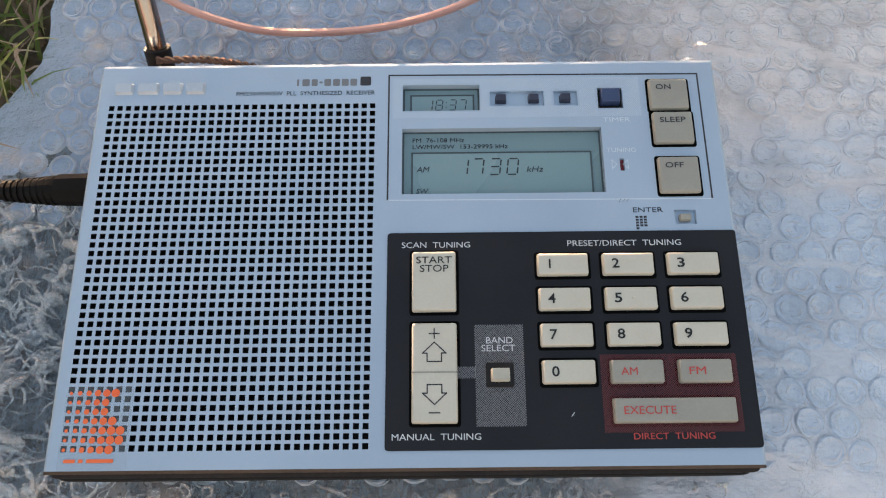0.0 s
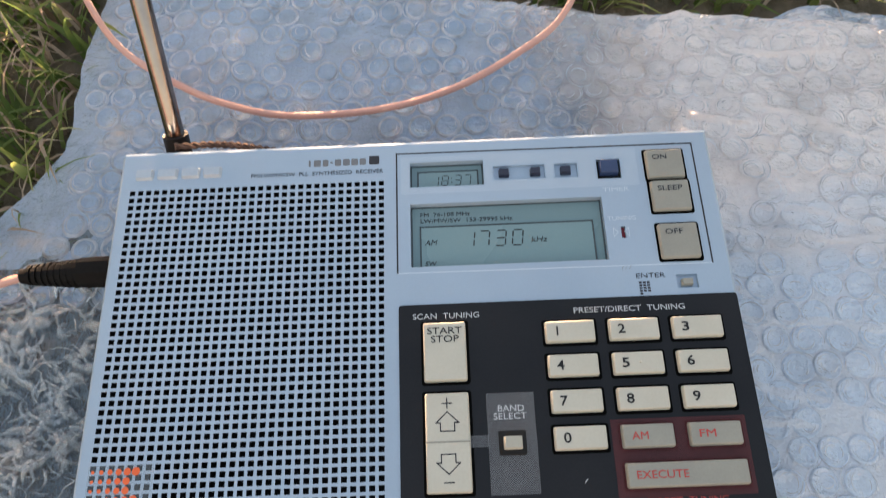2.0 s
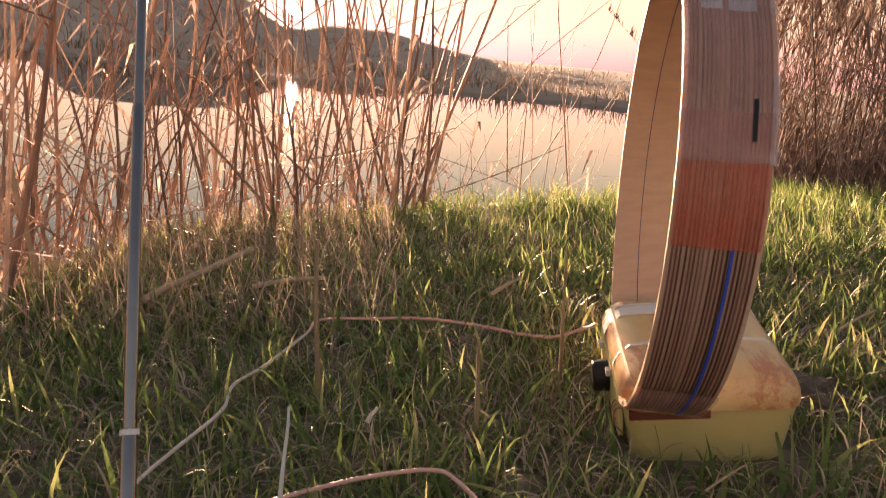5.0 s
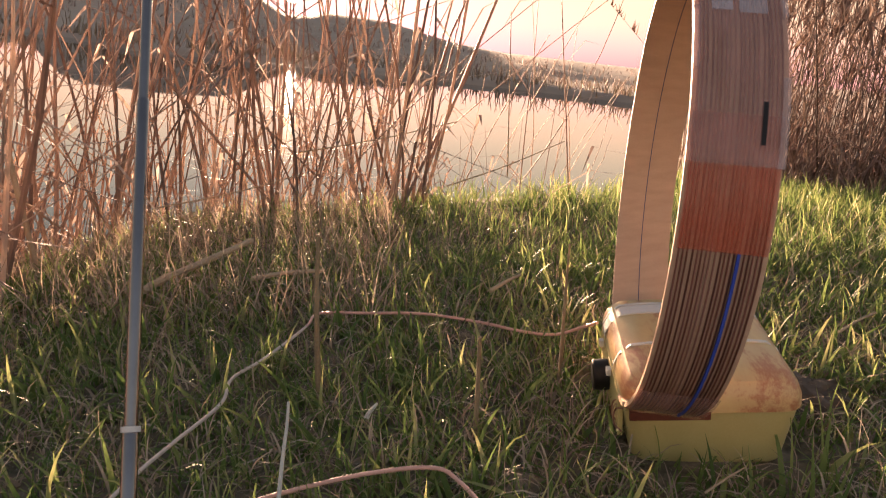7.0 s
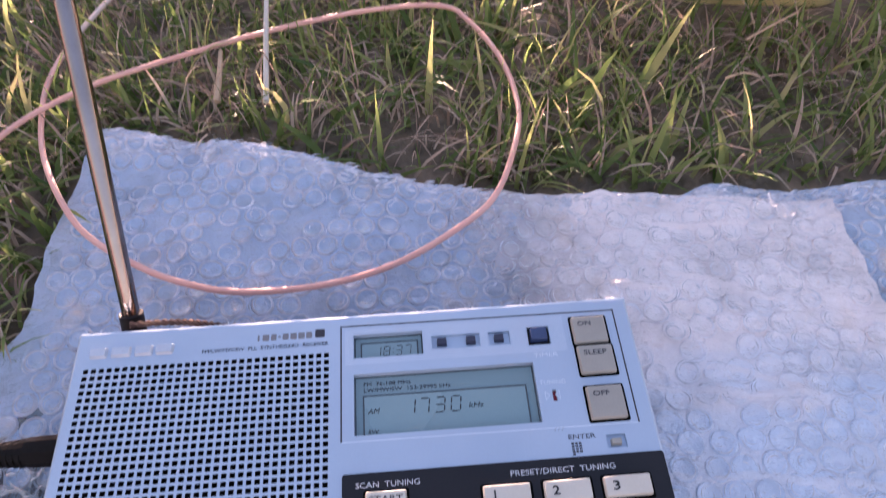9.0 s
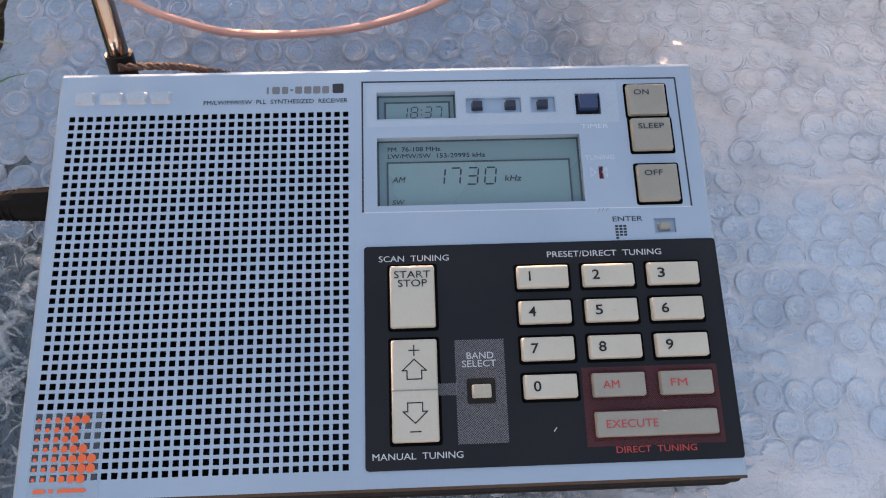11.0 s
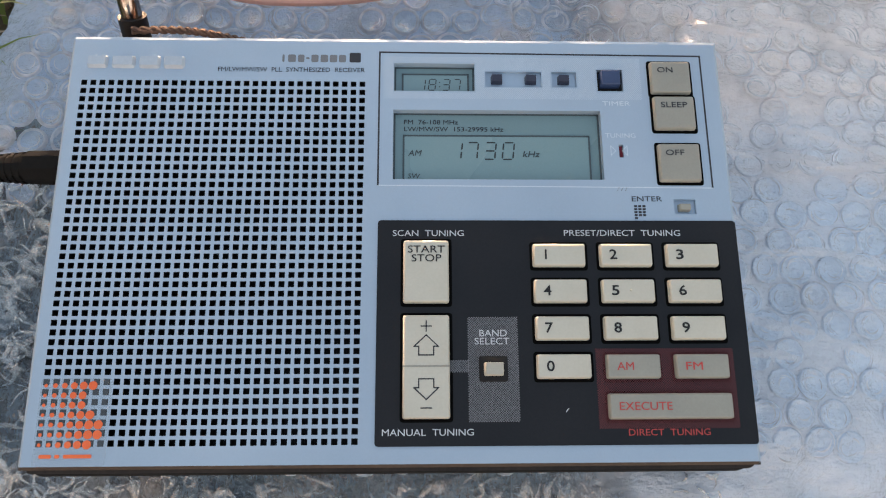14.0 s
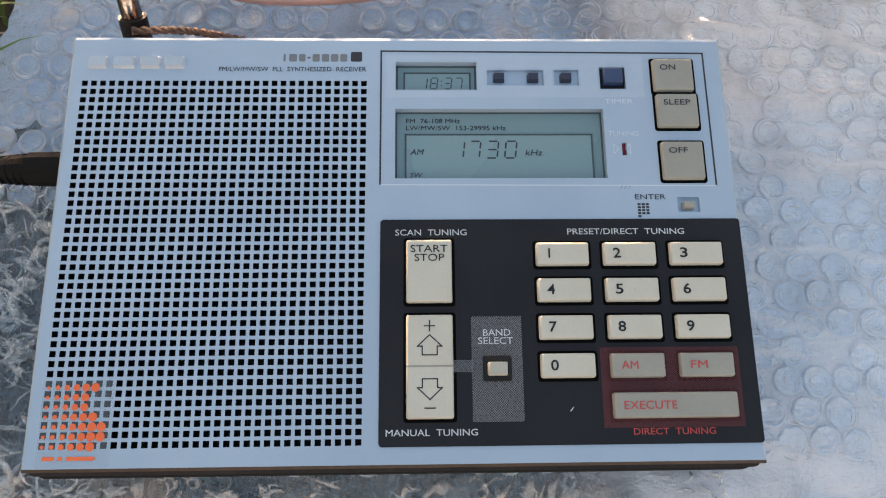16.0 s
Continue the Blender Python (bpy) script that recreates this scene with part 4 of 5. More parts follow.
# whip antenna of the radio
ab, ad = Vector((-0.0801, 0.0658, 0.012)), Vector((0.0067, 0.6628, 1.0)).normalized()
whip = part("antenna_base", tube([ab - ad * 0.004, ab + ad * 0.012], 0.0042, 16), DARK_PLASTIC, radio, "dark antenna hinge")
LEN = [(0.0, 0.1345, 0.0031), (0.1345, 0.268, 0.00262), (0.268, 0.39, 0.0022), (0.39, 0.50, 0.0018)]
for a, b2, r in LEN:
    part("antenna_section", tube([ab + ad * a, ab + ad * (b2 - 0.001), ab + ad * b2], [r, r, r * 0.86], 20), CHROME, radio, "chromed telescopic antenna section")
part("antenna_ring", tube([ab + ad * 0.1320, ab + ad * 0.1342], 0.0036, 20), WHITE_TAPE, radio, "white ring at the section joint")
part("antenna_tip", tube([ab + ad * 0.50, ab + ad * 0.506], 0.0024, 12), CHROME, radio)

# wrist cord at the back edge
cord = thing("wrist_cord")
tagged(cord, "thin twisted brown wrist cord behind the radio", "cord")
base_line = spline([(-0.078, 0.0655, 0.0255), (-0.068, 0.0662, 0.0248), (-0.060, 0.0662, 0.0240), (-0.052, 0.0655, 0.0225), (-0.044, 0.0645, 0.020), (-0.034, 0.0625, 0.012)], 14)
for ph in (0, math.pi):
    line = [p + Vector((0, math.cos(k * 0.8 + ph) * 0.0006, math.sin(k * 0.8 + ph) * 0.0006)) for k, p in enumerate(base_line)]
    part("strand", tube(line, 0.0007, 6), CORD, cord)

# ---- antenna cable with its plug ----
cable = thing("antenna_cable")
tagged(cable, "thin pink antenna cable looped over grass, black plug in radio", "cable")
plug_y, plug_z = 0.0256, 0.0175
pb = bmesh.new()
bmesh.ops.create_cone(pb, cap_ends=True, segments=8, radius1=0.0048, radius2=0.0052, depth=0.0150)
bmesh.ops.rotate(pb, verts=pb.verts, cent=(0, 0, 0), matrix=Euler((radians(22.5), 0, 0)).to_matrix() @ Euler((0, radians(90), 0)).to_matrix())
bmesh.ops.translate(pb, verts=pb.verts, vec=(-0.0990, plug_y, plug_z))
part("plug_body", pb, PLUG, cable, "black moulded plug", smooth=False)
part("plug_boot", tube([(-0.106, plug_y, plug_z), (-0.113, plug_y, plug_z), (-0.126, plug_y, plug_z - 0.001)], [0.0044, 0.0036, 0.0024], 14), PLUG, cable)
for k in range(8):
    x = -0.1075 - k * 0.0021
    part("boot_rib", tube([(x, plug_y, plug_z - 0.0004), (x - 0.0011, plug_y, plug_z - 0.0004)], 0.0047 - k * 0.0002, 14), PLUG, cable)
run = [(-0.124, 0.0256, 0.0165), (-0.145, 0.024, 0.014), (-0.18, 0.04, 0.008), (-0.205, 0.075, 0.006), (-0.2, 0.115, 0.006), (-0.18, 0.146, 0.008), (-0.163, 0.171, 0.008), (-0.147, 0.189, 0.009), (-0.121, 0.211, 0.007), (-0.085, 0.231, 0.004), (-0.046, 0.251, 0.0), (0.003, 0.265, -0.001), (0.044, 0.268, -0.002), (0.059, 0.254, -0.002), (0.072, 0.218, 0.001), (0.075, 0.181, 0.003), (0.067, 0.149, 0.006), (0.056, 0.126, 0.007), (0.04, 0.1125, 0.006), (0.015, 0.0975, 0.006), (-0.013, 0.0895, 0.006), (-0.046, 0.0885, 0.006), (-0.069, 0.0945, 0.006), (-0.088, 0.104, 0.006), (-0.11, 0.12, 0.006), (-0.124, 0.138, 0.007), (-0.138, 0.165, 0.005), (-0.146, 0.191, 0.003), (-0.15, 0.219, 0.001), (-0.147, 0.251, -0.002), (-0.137, 0.285, -0.004), (-0.124, 0.319, -0.007), (-0.103, 0.37, -0.011), (-0.102, 0.411, -0.014), (-0.081, 0.445, -0.016), (-0.053, 0.509, -0.021), (-0.043, 0.543, -0.024), (0.003, 0.539, -0.024), (0.057, 0.529, -0.023), (0.108, 0.501, -0.021), (0.14, 0.476, -0.019), (0.168, 0.46, -0.016), (0.188, 0.438, 0.002), (0.194, 0.424, 0.012)]
PALE_CABLE = surface("pale_jacket", (0.60, 0.47, 0.40), (0.74, 0.62, 0.54), 0.5, 0, 800, 0.00002, 40)
line = spline(run, 8)
a, b = 8 * run.index((-0.147, 0.251, -0.002)), 8 * run.index((-0.053, 0.509, -0.021))
# the middle stretch is paler than the rest
for lo, hi, mt, lab in ((0, a, PINK_CABLE, "pink cable jacket"), (a, b, PALE_CABLE, "pale stretch of the cable"), (b, len(line) - 1, PINK_CABLE, "pink cable jacket")):
    part("cable_jacket", tube(line[lo:hi + 1], 0.00135, 10), mt, cable, lab)

# ---- loop antenna on its box ----
loop = thing("loop_antenna")
tagged(loop, "home-made loop antenna of wire-wound wooden hoop on yellow plastic box", "loop antenna")
BOXM = pose(0.2424, 0.3450, -0.0243, 0, 0, -10.4) @ pose(0, 0, 0, 1.2, -3.7, 0)


def box_part(name, bm, mat, label="", parent=None, smooth=True):
    bmesh.ops.transform(bm, matrix=BOXM, verts=bm.verts)
    return part(name, bm, mat, parent or loop, label, smooth)


def shell(levels, seg=6):
    """Rounded-rectangle rings, each (z, half width, half depth, corner radius)."""
    bm = bmesh.new()
    rings = []
    for z, w, d, r in levels:
        ring = []
        for cx, cy, a0 in ((w - r, d - r, 0), (-w + r, d - r, 90), (-w + r, -d + r, 180), (w - r, -d + r, 270)):
            for k in range(seg + 1):
                a = radians(a0 + 90 * k / seg)
                ring.append(bm.verts.new((cx + r * math.cos(a), cy + r * math.sin(a), z)))
        rings.append(ring)
    n = len(rings[0])
    for a, b in zip(rings, rings[1:]):
        for k in range(n):
            bm.faces.new((a[k], a[(k + 1) % n], b[(k + 1) % n], b[k]))
    bm.faces.new(rings[-1])
    bm.faces.new(rings[0][::-1])
    return bm


BW, BD = 0.0567, 0.0670
box_part("box", shell([(-0.003, BW - 0.0090, BD - 0.0090, 0.012), (0.0, BW - 0.0068, BD - 0.0068, 0.013), (0.041, BW - 0.001, BD - 0.001, 0.014), (0.0433, BW, BD, 0.014)]), YELLOW, "pale yellow plastic box bottom")
box_part("lid", shell([(z + 0.0048, BW + o, BD + o, r) for z, o, r in ((0.0390, 0.0006, 0.014), (0.046, 0.0002, 0.014), (0.053, -0.002, 0.014), (0.058, -0.006, 0.014), (0.0605, -0.012, 0.012), (0.0615, -0.022, 0.010))]), LID, "marbled yellow and brown lid")
box_part("seam", shell([(0.0431, BW - 0.0006, BD - 0.0006, 0.014), (0.0440, BW - 0.0006, BD - 0.0006, 0.014)]), CASE)
for dy, wid, mt, lab in ((0.036, 0.0062, WHITE_TAPE, "white tape band"), (0.0455, 0.0011, WHITE_TAPE, "white zip tie"), (-0.016, 0.0013, WHITE_TAPE, "white zip tie")):
    line = [(-BW - 0.0012, 0.012), (-BW - 0.0012, 0.046), (-BW + 0.003, 0.0545), (-BW + 0.011, 0.0608), (-BW + 0.024, 0.0622), (BW - 0.024, 0.0622), (BW - 0.011, 0.0608), (BW - 0.003, 0.0545), (BW + 0.0012, 0.046), (BW + 0.0012, 0.012)]
    bm = bmesh.new()
    rows = [[bm.verts.new((x, dy + s * wid, z + o + 0.0048)) for s, o in ((-1, -0.0006), (-1, 0.0005), (1, 0.0005), (1, -0.0006))] for x, z in line]
    for a, b in zip(rows, rows[1:]):
        for k in range(3):
            bm.faces.new((a[k], a[k + 1], b[k + 1], b[k]))
    box_part("strap", bm, mt, lab)
# control plate with the tuning knob on the end of the box
box_part("control_plate", slab(-BW - 0.0016, -BW + 0.002, -0.046, 0.050, 0.012, 0.046, 0.0005), YELLOW, "yellow end plate")
kb = tube([(-BW - 0.002, 0.004, 0.030), (-BW - 0.005, 0.004, 0.030), (-BW - 0.0125, 0.004, 0.030), (-BW - 0.0138, 0.004, 0.030)], [0.0114, 0.0119, 0.0112, 0.0098], 28)
knob = box_part("knob", kb, DARK_PLASTIC, "black tuning knob")
part("pointer_line", slab(0, 0.0006, 0, 0.006, 0, 0.0003, 0), WHITE_INK, knob).matrix_local = BOXM @ pose(-BW - 0.009, 0.0, 0.0402)
box_part("tie_head", slab(-BW - 0.0055, -BW - 0.002, -0.0145, -0.0095, 0.040, 0.045, 0.0005), WHITE_TAPE, "white zip tie head")
box_part("tie_head", slab(-BW - 0.0055, -BW - 0.002, 0.031, 0.036, 0.038, 0.043, 0.0005), WHITE_TAPE, "white zip tie head")
for k in range(3):
    y = -0.048 + k * 0.005
    box_part("hookup_wire", tube(spline([(-BW + 0.001, y, 0.016), (-BW - 0.004, y + 0.002, 0.022), (-BW - 0.003, y + 0.001, 0.034), (-BW + 0.004, y - 0.006, 0.038)], 6), 0.0006, 6), (WIRE, PLY_EDGE, WIRE)[k])

box_part("notch", slab(-0.0535, -0.002, -BD - 0.0008, -BD + 0.004, 0.0385, 0.0445, 0.001), RED_EDGE, "dark reddish cut edge of the box")
# the hoop
HC, HR, HW = Vector((0.2130, 0.3402, 0.1504)), 0.1442, 0.0433
HA, HL = 0.2575, -0.061
hd = Vector((math.sin(HA), math.cos(HA), 0))
hn = Vector((math.cos(HA) * math.cos(HL), -math.sin(HA) * math.cos(HL), math.sin(HL)))
hu = hn.cross(hd) if hn.cross(hd).z > 0 else -hn.cross(hd)
HOOP = Matrix((( hn.x, hd.x, hu.x, HC.x), (hn.y, hd.y, hu.y, HC.y), (hn.z, hd.z, hu.z, HC.z), (0, 0, 0, 1)))


def band(r0, r1, x0, x1, a0=0, a1=360, seg=120):
    """A piece of a hollow drum round the x axis."""
    bm = bmesh.new()
    full = a1 - a0 >= 360
    n = max(4, int(seg * (a1 - a0) / 360))
    rings = []
    for k in range(n + (0 if full else 1)):
        a = radians(a0 + (a1 - a0) * k / n)
        rings.append([bm.verts.new((x, r * math.cos(a), r * math.sin(a))) for x, r in ((x0, r0), (x1, r0), (x1, r1), (x0, r1))])
    for k in range(n if full else n):
        a, b = rings[k], rings[(k + 1) % len(rings)]
        for s in range(4):
            bm.faces.new((a[s], b[s], b[(s + 1) % 4], a[(s + 1) % 4]))
    if not full:
        bm.faces.new(rings[0])
        bm.faces.new(rings[-1][::-1])
    bmesh.ops.recalc_face_normals(bm, faces=bm.faces)
    return bm


def hoop_part(name, bm, mat, label="", smooth=True):
    bmesh.ops.transform(bm, matrix=HOOP, verts=bm.verts)
    return part(name, bm, mat, loop, label, smooth)


hoop_part("hoop", band(HR - 0.0030, HR, -HW / 2, HW / 2), PLY, "bent birch wood hoop")
hoop_part("pen_line", band(HR - 0.00312, HR - 0.0030, -0.0016, -0.0010, -60, 60), BLUE_KEY, "purple pen line inside the hoop")
TURNS = 19
wire_mesh = None
for k in range(TURNS):
    x = -HW / 2 + 0.0026 + k * (HW - 0.0052) / (TURNS - 1) + 0.00022 * math.sin(k * 5.1) + 0.00012 * math.sin(k * 2.3)
    if wire_mesh is None:
        pts = [(0, (HR + 0.0006) * math.cos(radians(a)), (HR + 0.0006) * math.sin(radians(a))) for a in range(0, 361, 4)]
        w = part("wire_turn", tube(pts, 0.00052, 6, closed_ends=False), WIRE, loop, "brown enamelled copper wire turn")
        wire_mesh = w.data
    else:
        w = new("wire_turn", wire_mesh)
        w.parent = loop
        tagged(w, "brown enamelled copper wire turn")
    w.matrix_local = HOOP @ pose(x, 0, 0)
hoop_part("blue_wire", band(HR + 0.0010, HR + 0.0024, 0.0072, 0.0086, 176, 232), BLUE_WIRE, "blue coupling wire")


def tape(name, colour, alpha, rough):
    m, nt, b = material(name)
    f = noise_tex(nt, 140, 4)
    nt.links.new(ramp(nt, f, [(0.3, tuple(c * 0.8 for c in colour)), (0.7, colour)]), b.inputs["Base Color"])
    nt.links.new(ramp(nt, noise_tex(nt, 60, 4), [(0.35, (alpha * 0.6,) * 3), (0.65, (alpha,) * 3)]), b.inputs["Alpha"])
    b.inputs["Roughness"].default_value = rough
    bump(nt, b, f, 0.0003, 0.5)
    return m


RED_TAPE = tape("red_tape", (0.80, 0.18, 0.08), 0.34, 0.3)
FADED_TAPE = tape("faded_red_tape", (0.72, 0.24, 0.15), 0.30, 0.3)
CLEAR_TAPE = tape("clear_packing_tape", (0.76, 0.44, 0.38), 0.26, 0.14)
hoop_part("red_tape", band(HR + 0.0016, HR + 0.0018, -HW / 2 + 0.001, HW / 2 - 0.001, 160, 176), RED_TAPE, "orange-red translucent tape")
hoop_part("red_tape", band(HR + 0.00165, HR + 0.0018, -HW / 2 + 0.001, HW / 2 - 0.001, 150.5, 159.8), FADED_TAPE, "faded single layer of red tape")
hoop_part("clear_tape", band(HR + 0.0019, HR + 0.0021, -HW / 2, HW / 2, 60, 160), CLEAR_TAPE, "clear packing tape over the wires")
hoop_part("clear_tape", band(HR + 0.0019, HR + 0.0021, -HW / 2, HW / 2, 215, 236), CLEAR_TAPE, "clear packing tape over the wires")
# milky rim tape, and pale bands painted for glints on the clear tape
TAPE_AND_GLINT = tape("tape_and_glint", (0.78, 0.70, 0.74), 0.36, 0.15)
hoop_part("clear_tape", band(HR + 0.0022, HR + 0.0023, -HW / 2 + 0.008, -HW / 2 + 0.018, 116, 128), TAPE_AND_GLINT, "pale glint on the clear tape over the wires, laid on as a band")
hoop_part("clear_tape", band(HR + 0.0022, HR + 0.0023, -HW / 2 + 0.021, HW / 2 - 0.009, 116, 128.5), TAPE_AND_GLINT, "pale glint on the clear tape over the wires, laid on as a band")
hoop_part("edge_tape", band(HR - 0.002, HR + 0.0024, HW / 2 - 0.0028, HW / 2 + 0.0006, 143, 160), TAPE_AND_GLINT, "milky tape folded over the rim")
hoop_part("edge_tape", band(HR - 0.002, HR + 0.0024, HW / 2 - 0.0022, HW / 2 + 0.0005, 112, 129), TAPE_AND_GLINT, "milky tape folded over the rim")
hoop_part("edge_tape", band(HR - 0.002, HR + 0.0024, -HW / 2 - 0.0005, -HW / 2 + 0.0024, 127, 142), TAPE_AND_GLINT, "milky tape folded over the rim")
hoop_part("black_tape", band(HR + 0.0022, HR + 0.0026, 0.0105, 0.0125, 148, 156), DARK_PLASTIC, "short black tape strip")

# ---- dry stalks and fallen stems ----
def stalk(points, r0, r1, mat, label):
    root = thing("dry_stalk")
    tagged(root, label, "stalk")
    line = spline(points, 6)
    k = len(line) - 1
    part("stem", tube(line, [r0 + (r1 - r0) * i / k for i in range(k + 1)], 7), mat, root)
    for t in ((0.3, 0.62) if r0 > 0.0025 else ()):
        i = int(t * k)
        d = (line[i + 1] - line[i]).normalized() * 0.0015
        part("node", tube([line[i] - d, line[i], line[i] + d], [r0 * 0.95, r0 * 1.04, r0 * 0.95], 7), mat, root)
    return root


stalk([(-0.0335, 0.388, -0.036), (-0.032, 0.388, 0.020), (-0.029, 0.389, 0.070), (-0.025, 0.391, 0.110)], 0.0027, 0.0013, STUB, "upright dry reed stub standing in the grass")
stalk([(0.156, 0.394, -0.036), (0.157, 0.394, 0.035), (0.159, 0.396, 0.093)], 0.0018, 0.0008, STUB, "thin upright dry stem in the grass")
stalk([(0.081, 0.340, -0.030), (0.083, 0.341, 0.015), (0.084, 0.342, 0.048)], 0.0020, 0.0012, STUB, "short dark dead stem in the grass")
stalk([(-0.044, 0.199, 0.000), (-0.045, 0.235, 0.006), (-0.046, 0.272, 0.010), (-0.046, 0.300, 0.014), (-0.047, 0.322, 0.017)], 0.0015, 0.0010, PALE_STRAW, "bleached white straw lying in the grass")
stalk([(-0.069, 0.205, -0.004), (-0.068, 0.219, 0.000), (-0.068, 0.234, 0.003)], 0.0018, 0.0010, STRAW, "bleached straw piece lying in the grass")
stalk([(-0.229, 0.619, -0.024), (-0.210, 0.646, -0.021), (-0.186, 0.679, -0.021), (-0.137, 0.756, -0.022)], 0.0042, 0.0034, STRAW, "thick fallen reed stem lying on the grass")
stalk([(-0.121, 0.640, -0.025), (-0.085, 0.643, -0.021), (-0.043, 0.645, -0.021)], 0.0028, 0.002, STRAW, "fallen reed stem piece on the grass")
stalk([(0.127, 0.566, -0.019), (0.146, 0.583, -0.017), (0.165, 0.602, -0.018)], 0.0024, 0.0014, STRAW, "small fallen straw on the grass")
stalk([(0.407, 0.424, -0.009), (0.432, 0.437, -0.006), (0.457, 0.450, -0.006)], 0.0012, 0.0008, STRAW, "small fallen straw on the grass")
stalk([(0.003, 0.343, -0.014), (0.006, 0.348, -0.011), (0.011, 0.356, -0.010)], 0.0022, 0.0012, PALE_STRAW, "small bleached straw piece in the grass")
stalk([(0.179, 0.196, 0.002), (0.187, 0.196, 0.005), (0.195, 0.194, 0.004)], 0.0007, 0.0004, STRAW, "small golden straw on the grass")
stalk([(0.201, 0.228, -0.002), (0.217, 0.233, 0.004), (0.232, 0.242, 0.003)], 0.0008, 0.0004, STRAW, "small golden straw on the grass")

for a, b in (((-0.107, 1.1, 0.006), (0.155, 1.1, 0.05)), ((0.131, 1.05, -0.046), (0.325, 1.05, 0.023)), ((-0.308, 0.95, -0.036), (-0.094, 0.95, 0.007)), ((-0.554, 1.1, 0.117), (-0.367, 1.1, -0.043)),
             ((0.045, 1.15, 0.058), (0.152, 1.15, 0.239)), ((0.25, 1.15, -0.06), (0.25, 1.15, 0.22)), ((-0.241, 1.0, 0.204), (-0.182, 1.0, 0.091)), ((-0.405, 0.77, 0.09), (-0.385, 0.74, -0.078))):
    a, b = Vector(a), Vector(b)
    stalk([a, a.lerp(b, 0.5) - Vector((0, 0, 0.004)), b], 0.0014 if a.y > 0.8 else 0.0036, 0.0007 if a.y > 0.8 else 0.0030, STRAW, "thin dead reed stem leaning across the reed bed")

# mole hill soil beside the box
mb = bmesh.new()
bmesh.ops.create_icosphere(mb, subdivisions=4, radius=1)
for v in mb.verts:
    v.co = Vector((v.co.x * 0.034, v.co.y * 0.026, v.co.z * 0.016)) * (1 + 0.5 * noise.noise(v.co * 2.5) + 0.3 * noise.noise(v.co * 7))
soil = part("molehill", mb, LOAM, None)
soil.matrix_world = BANK @ pose(0.340, 0.352, -0.030)
tagged(soil, "low molehill of crumbly dark soil beside the yellow box", "molehill")


# ---- grass ----
def blades(name, spots, length, width, mat, label, seed, bend=(0.2, 1.1), base_z=-0.016):
    """Many arched tapering blades; spots is an n x 2 array on the bank."""
    rng = np.random.default_rng(seed)
    n = len(spots)
    az, ln = rng.uniform(0, 2 * np.pi, n), rng.uniform(*length, n) * rng.uniform(0.7, 1.15, n)
    wd, tilt, curl = rng.uniform(*width, n), rng.normal(0.45, 0.3, n), rng.uniform(*bend, n)
    d = np.stack([np.cos(az), np.sin(az)], 1)
    side = np.stack([-np.sin(az + rng.normal(0, 0.5, n)), np.cos(az), np.zeros(n)], 1)
    levels = 5
    verts = np.zeros((n, levels * 2 - 1, 3))
    p = np.concatenate([spots, base_z - 0.075 * np.maximum(0, spots[:, 1:] - 0.12)], 1)
    for k in np.nonzero(np.hypot(spots[:, 0], spots[:, 1]) > 0.8)[0]:
        on = BANK @ Vector((*spots[k], 0))
        on.z = height(on.x, on.y) - 0.002
        p[k] = BANK.inverted() @ on
    for k in range(levels):
        t = k / (levels - 1)
        w = wd * (1 - t ** 1.7) * 0.5
        if k < levels - 1:
            verts[:, 2 * k] = p - side * w[:, None]
            verts[:, 2 * k + 1] = p + side * w[:, None]
        else:
            verts[:, 2 * k] = p
        ang = tilt + curl * t * 1.25
        p = p + np.stack([d[:, 0] * np.sin(ang), d[:, 1] * np.sin(ang), np.maximum(np.cos(ang), -0.15)], 1) * (ln / (levels - 1))[:, None]
    per = levels * 2 - 1
    quads = [(2 * k, 2 * k + 1, 2 * k + 3, 2 * k + 2) for k in range(levels - 2)]
    tri = (2 * levels - 4, 2 * levels - 3, 2 * levels - 2)
    base = (np.arange(n) * per)[:, None]
    me = bpy.data.meshes.new(name)
    q = np.concatenate([base + np.array(s) for s in quads]).astype(np.int32)
    tr = (base + np.array(tri)).astype(np.int32)
    loops = np.concatenate([q.ravel(), tr.ravel()])
    me.vertices.add(n * per)
    me.vertices.foreach_set("co", verts.ravel())
    me.loops.add(len(loops))
    me.loops.foreach_set("vertex_index", loops)
    me.polygons.add(len(q) + len(tr))
    me.polygons.foreach_set("loop_start", np.concatenate([np.arange(len(q)) * 4, len(q) * 4 + np.arange(len(tr)) * 3]).astype(np.int32))
    me.update(calc_edges=True)
    me.validate()
    me.materials.append(mat)
    me.shade_smooth()
    ob = new(name, me)
    ob.matrix_world = BANK
    tagged(ob, label, "grass", kind="stuff")
    return ob


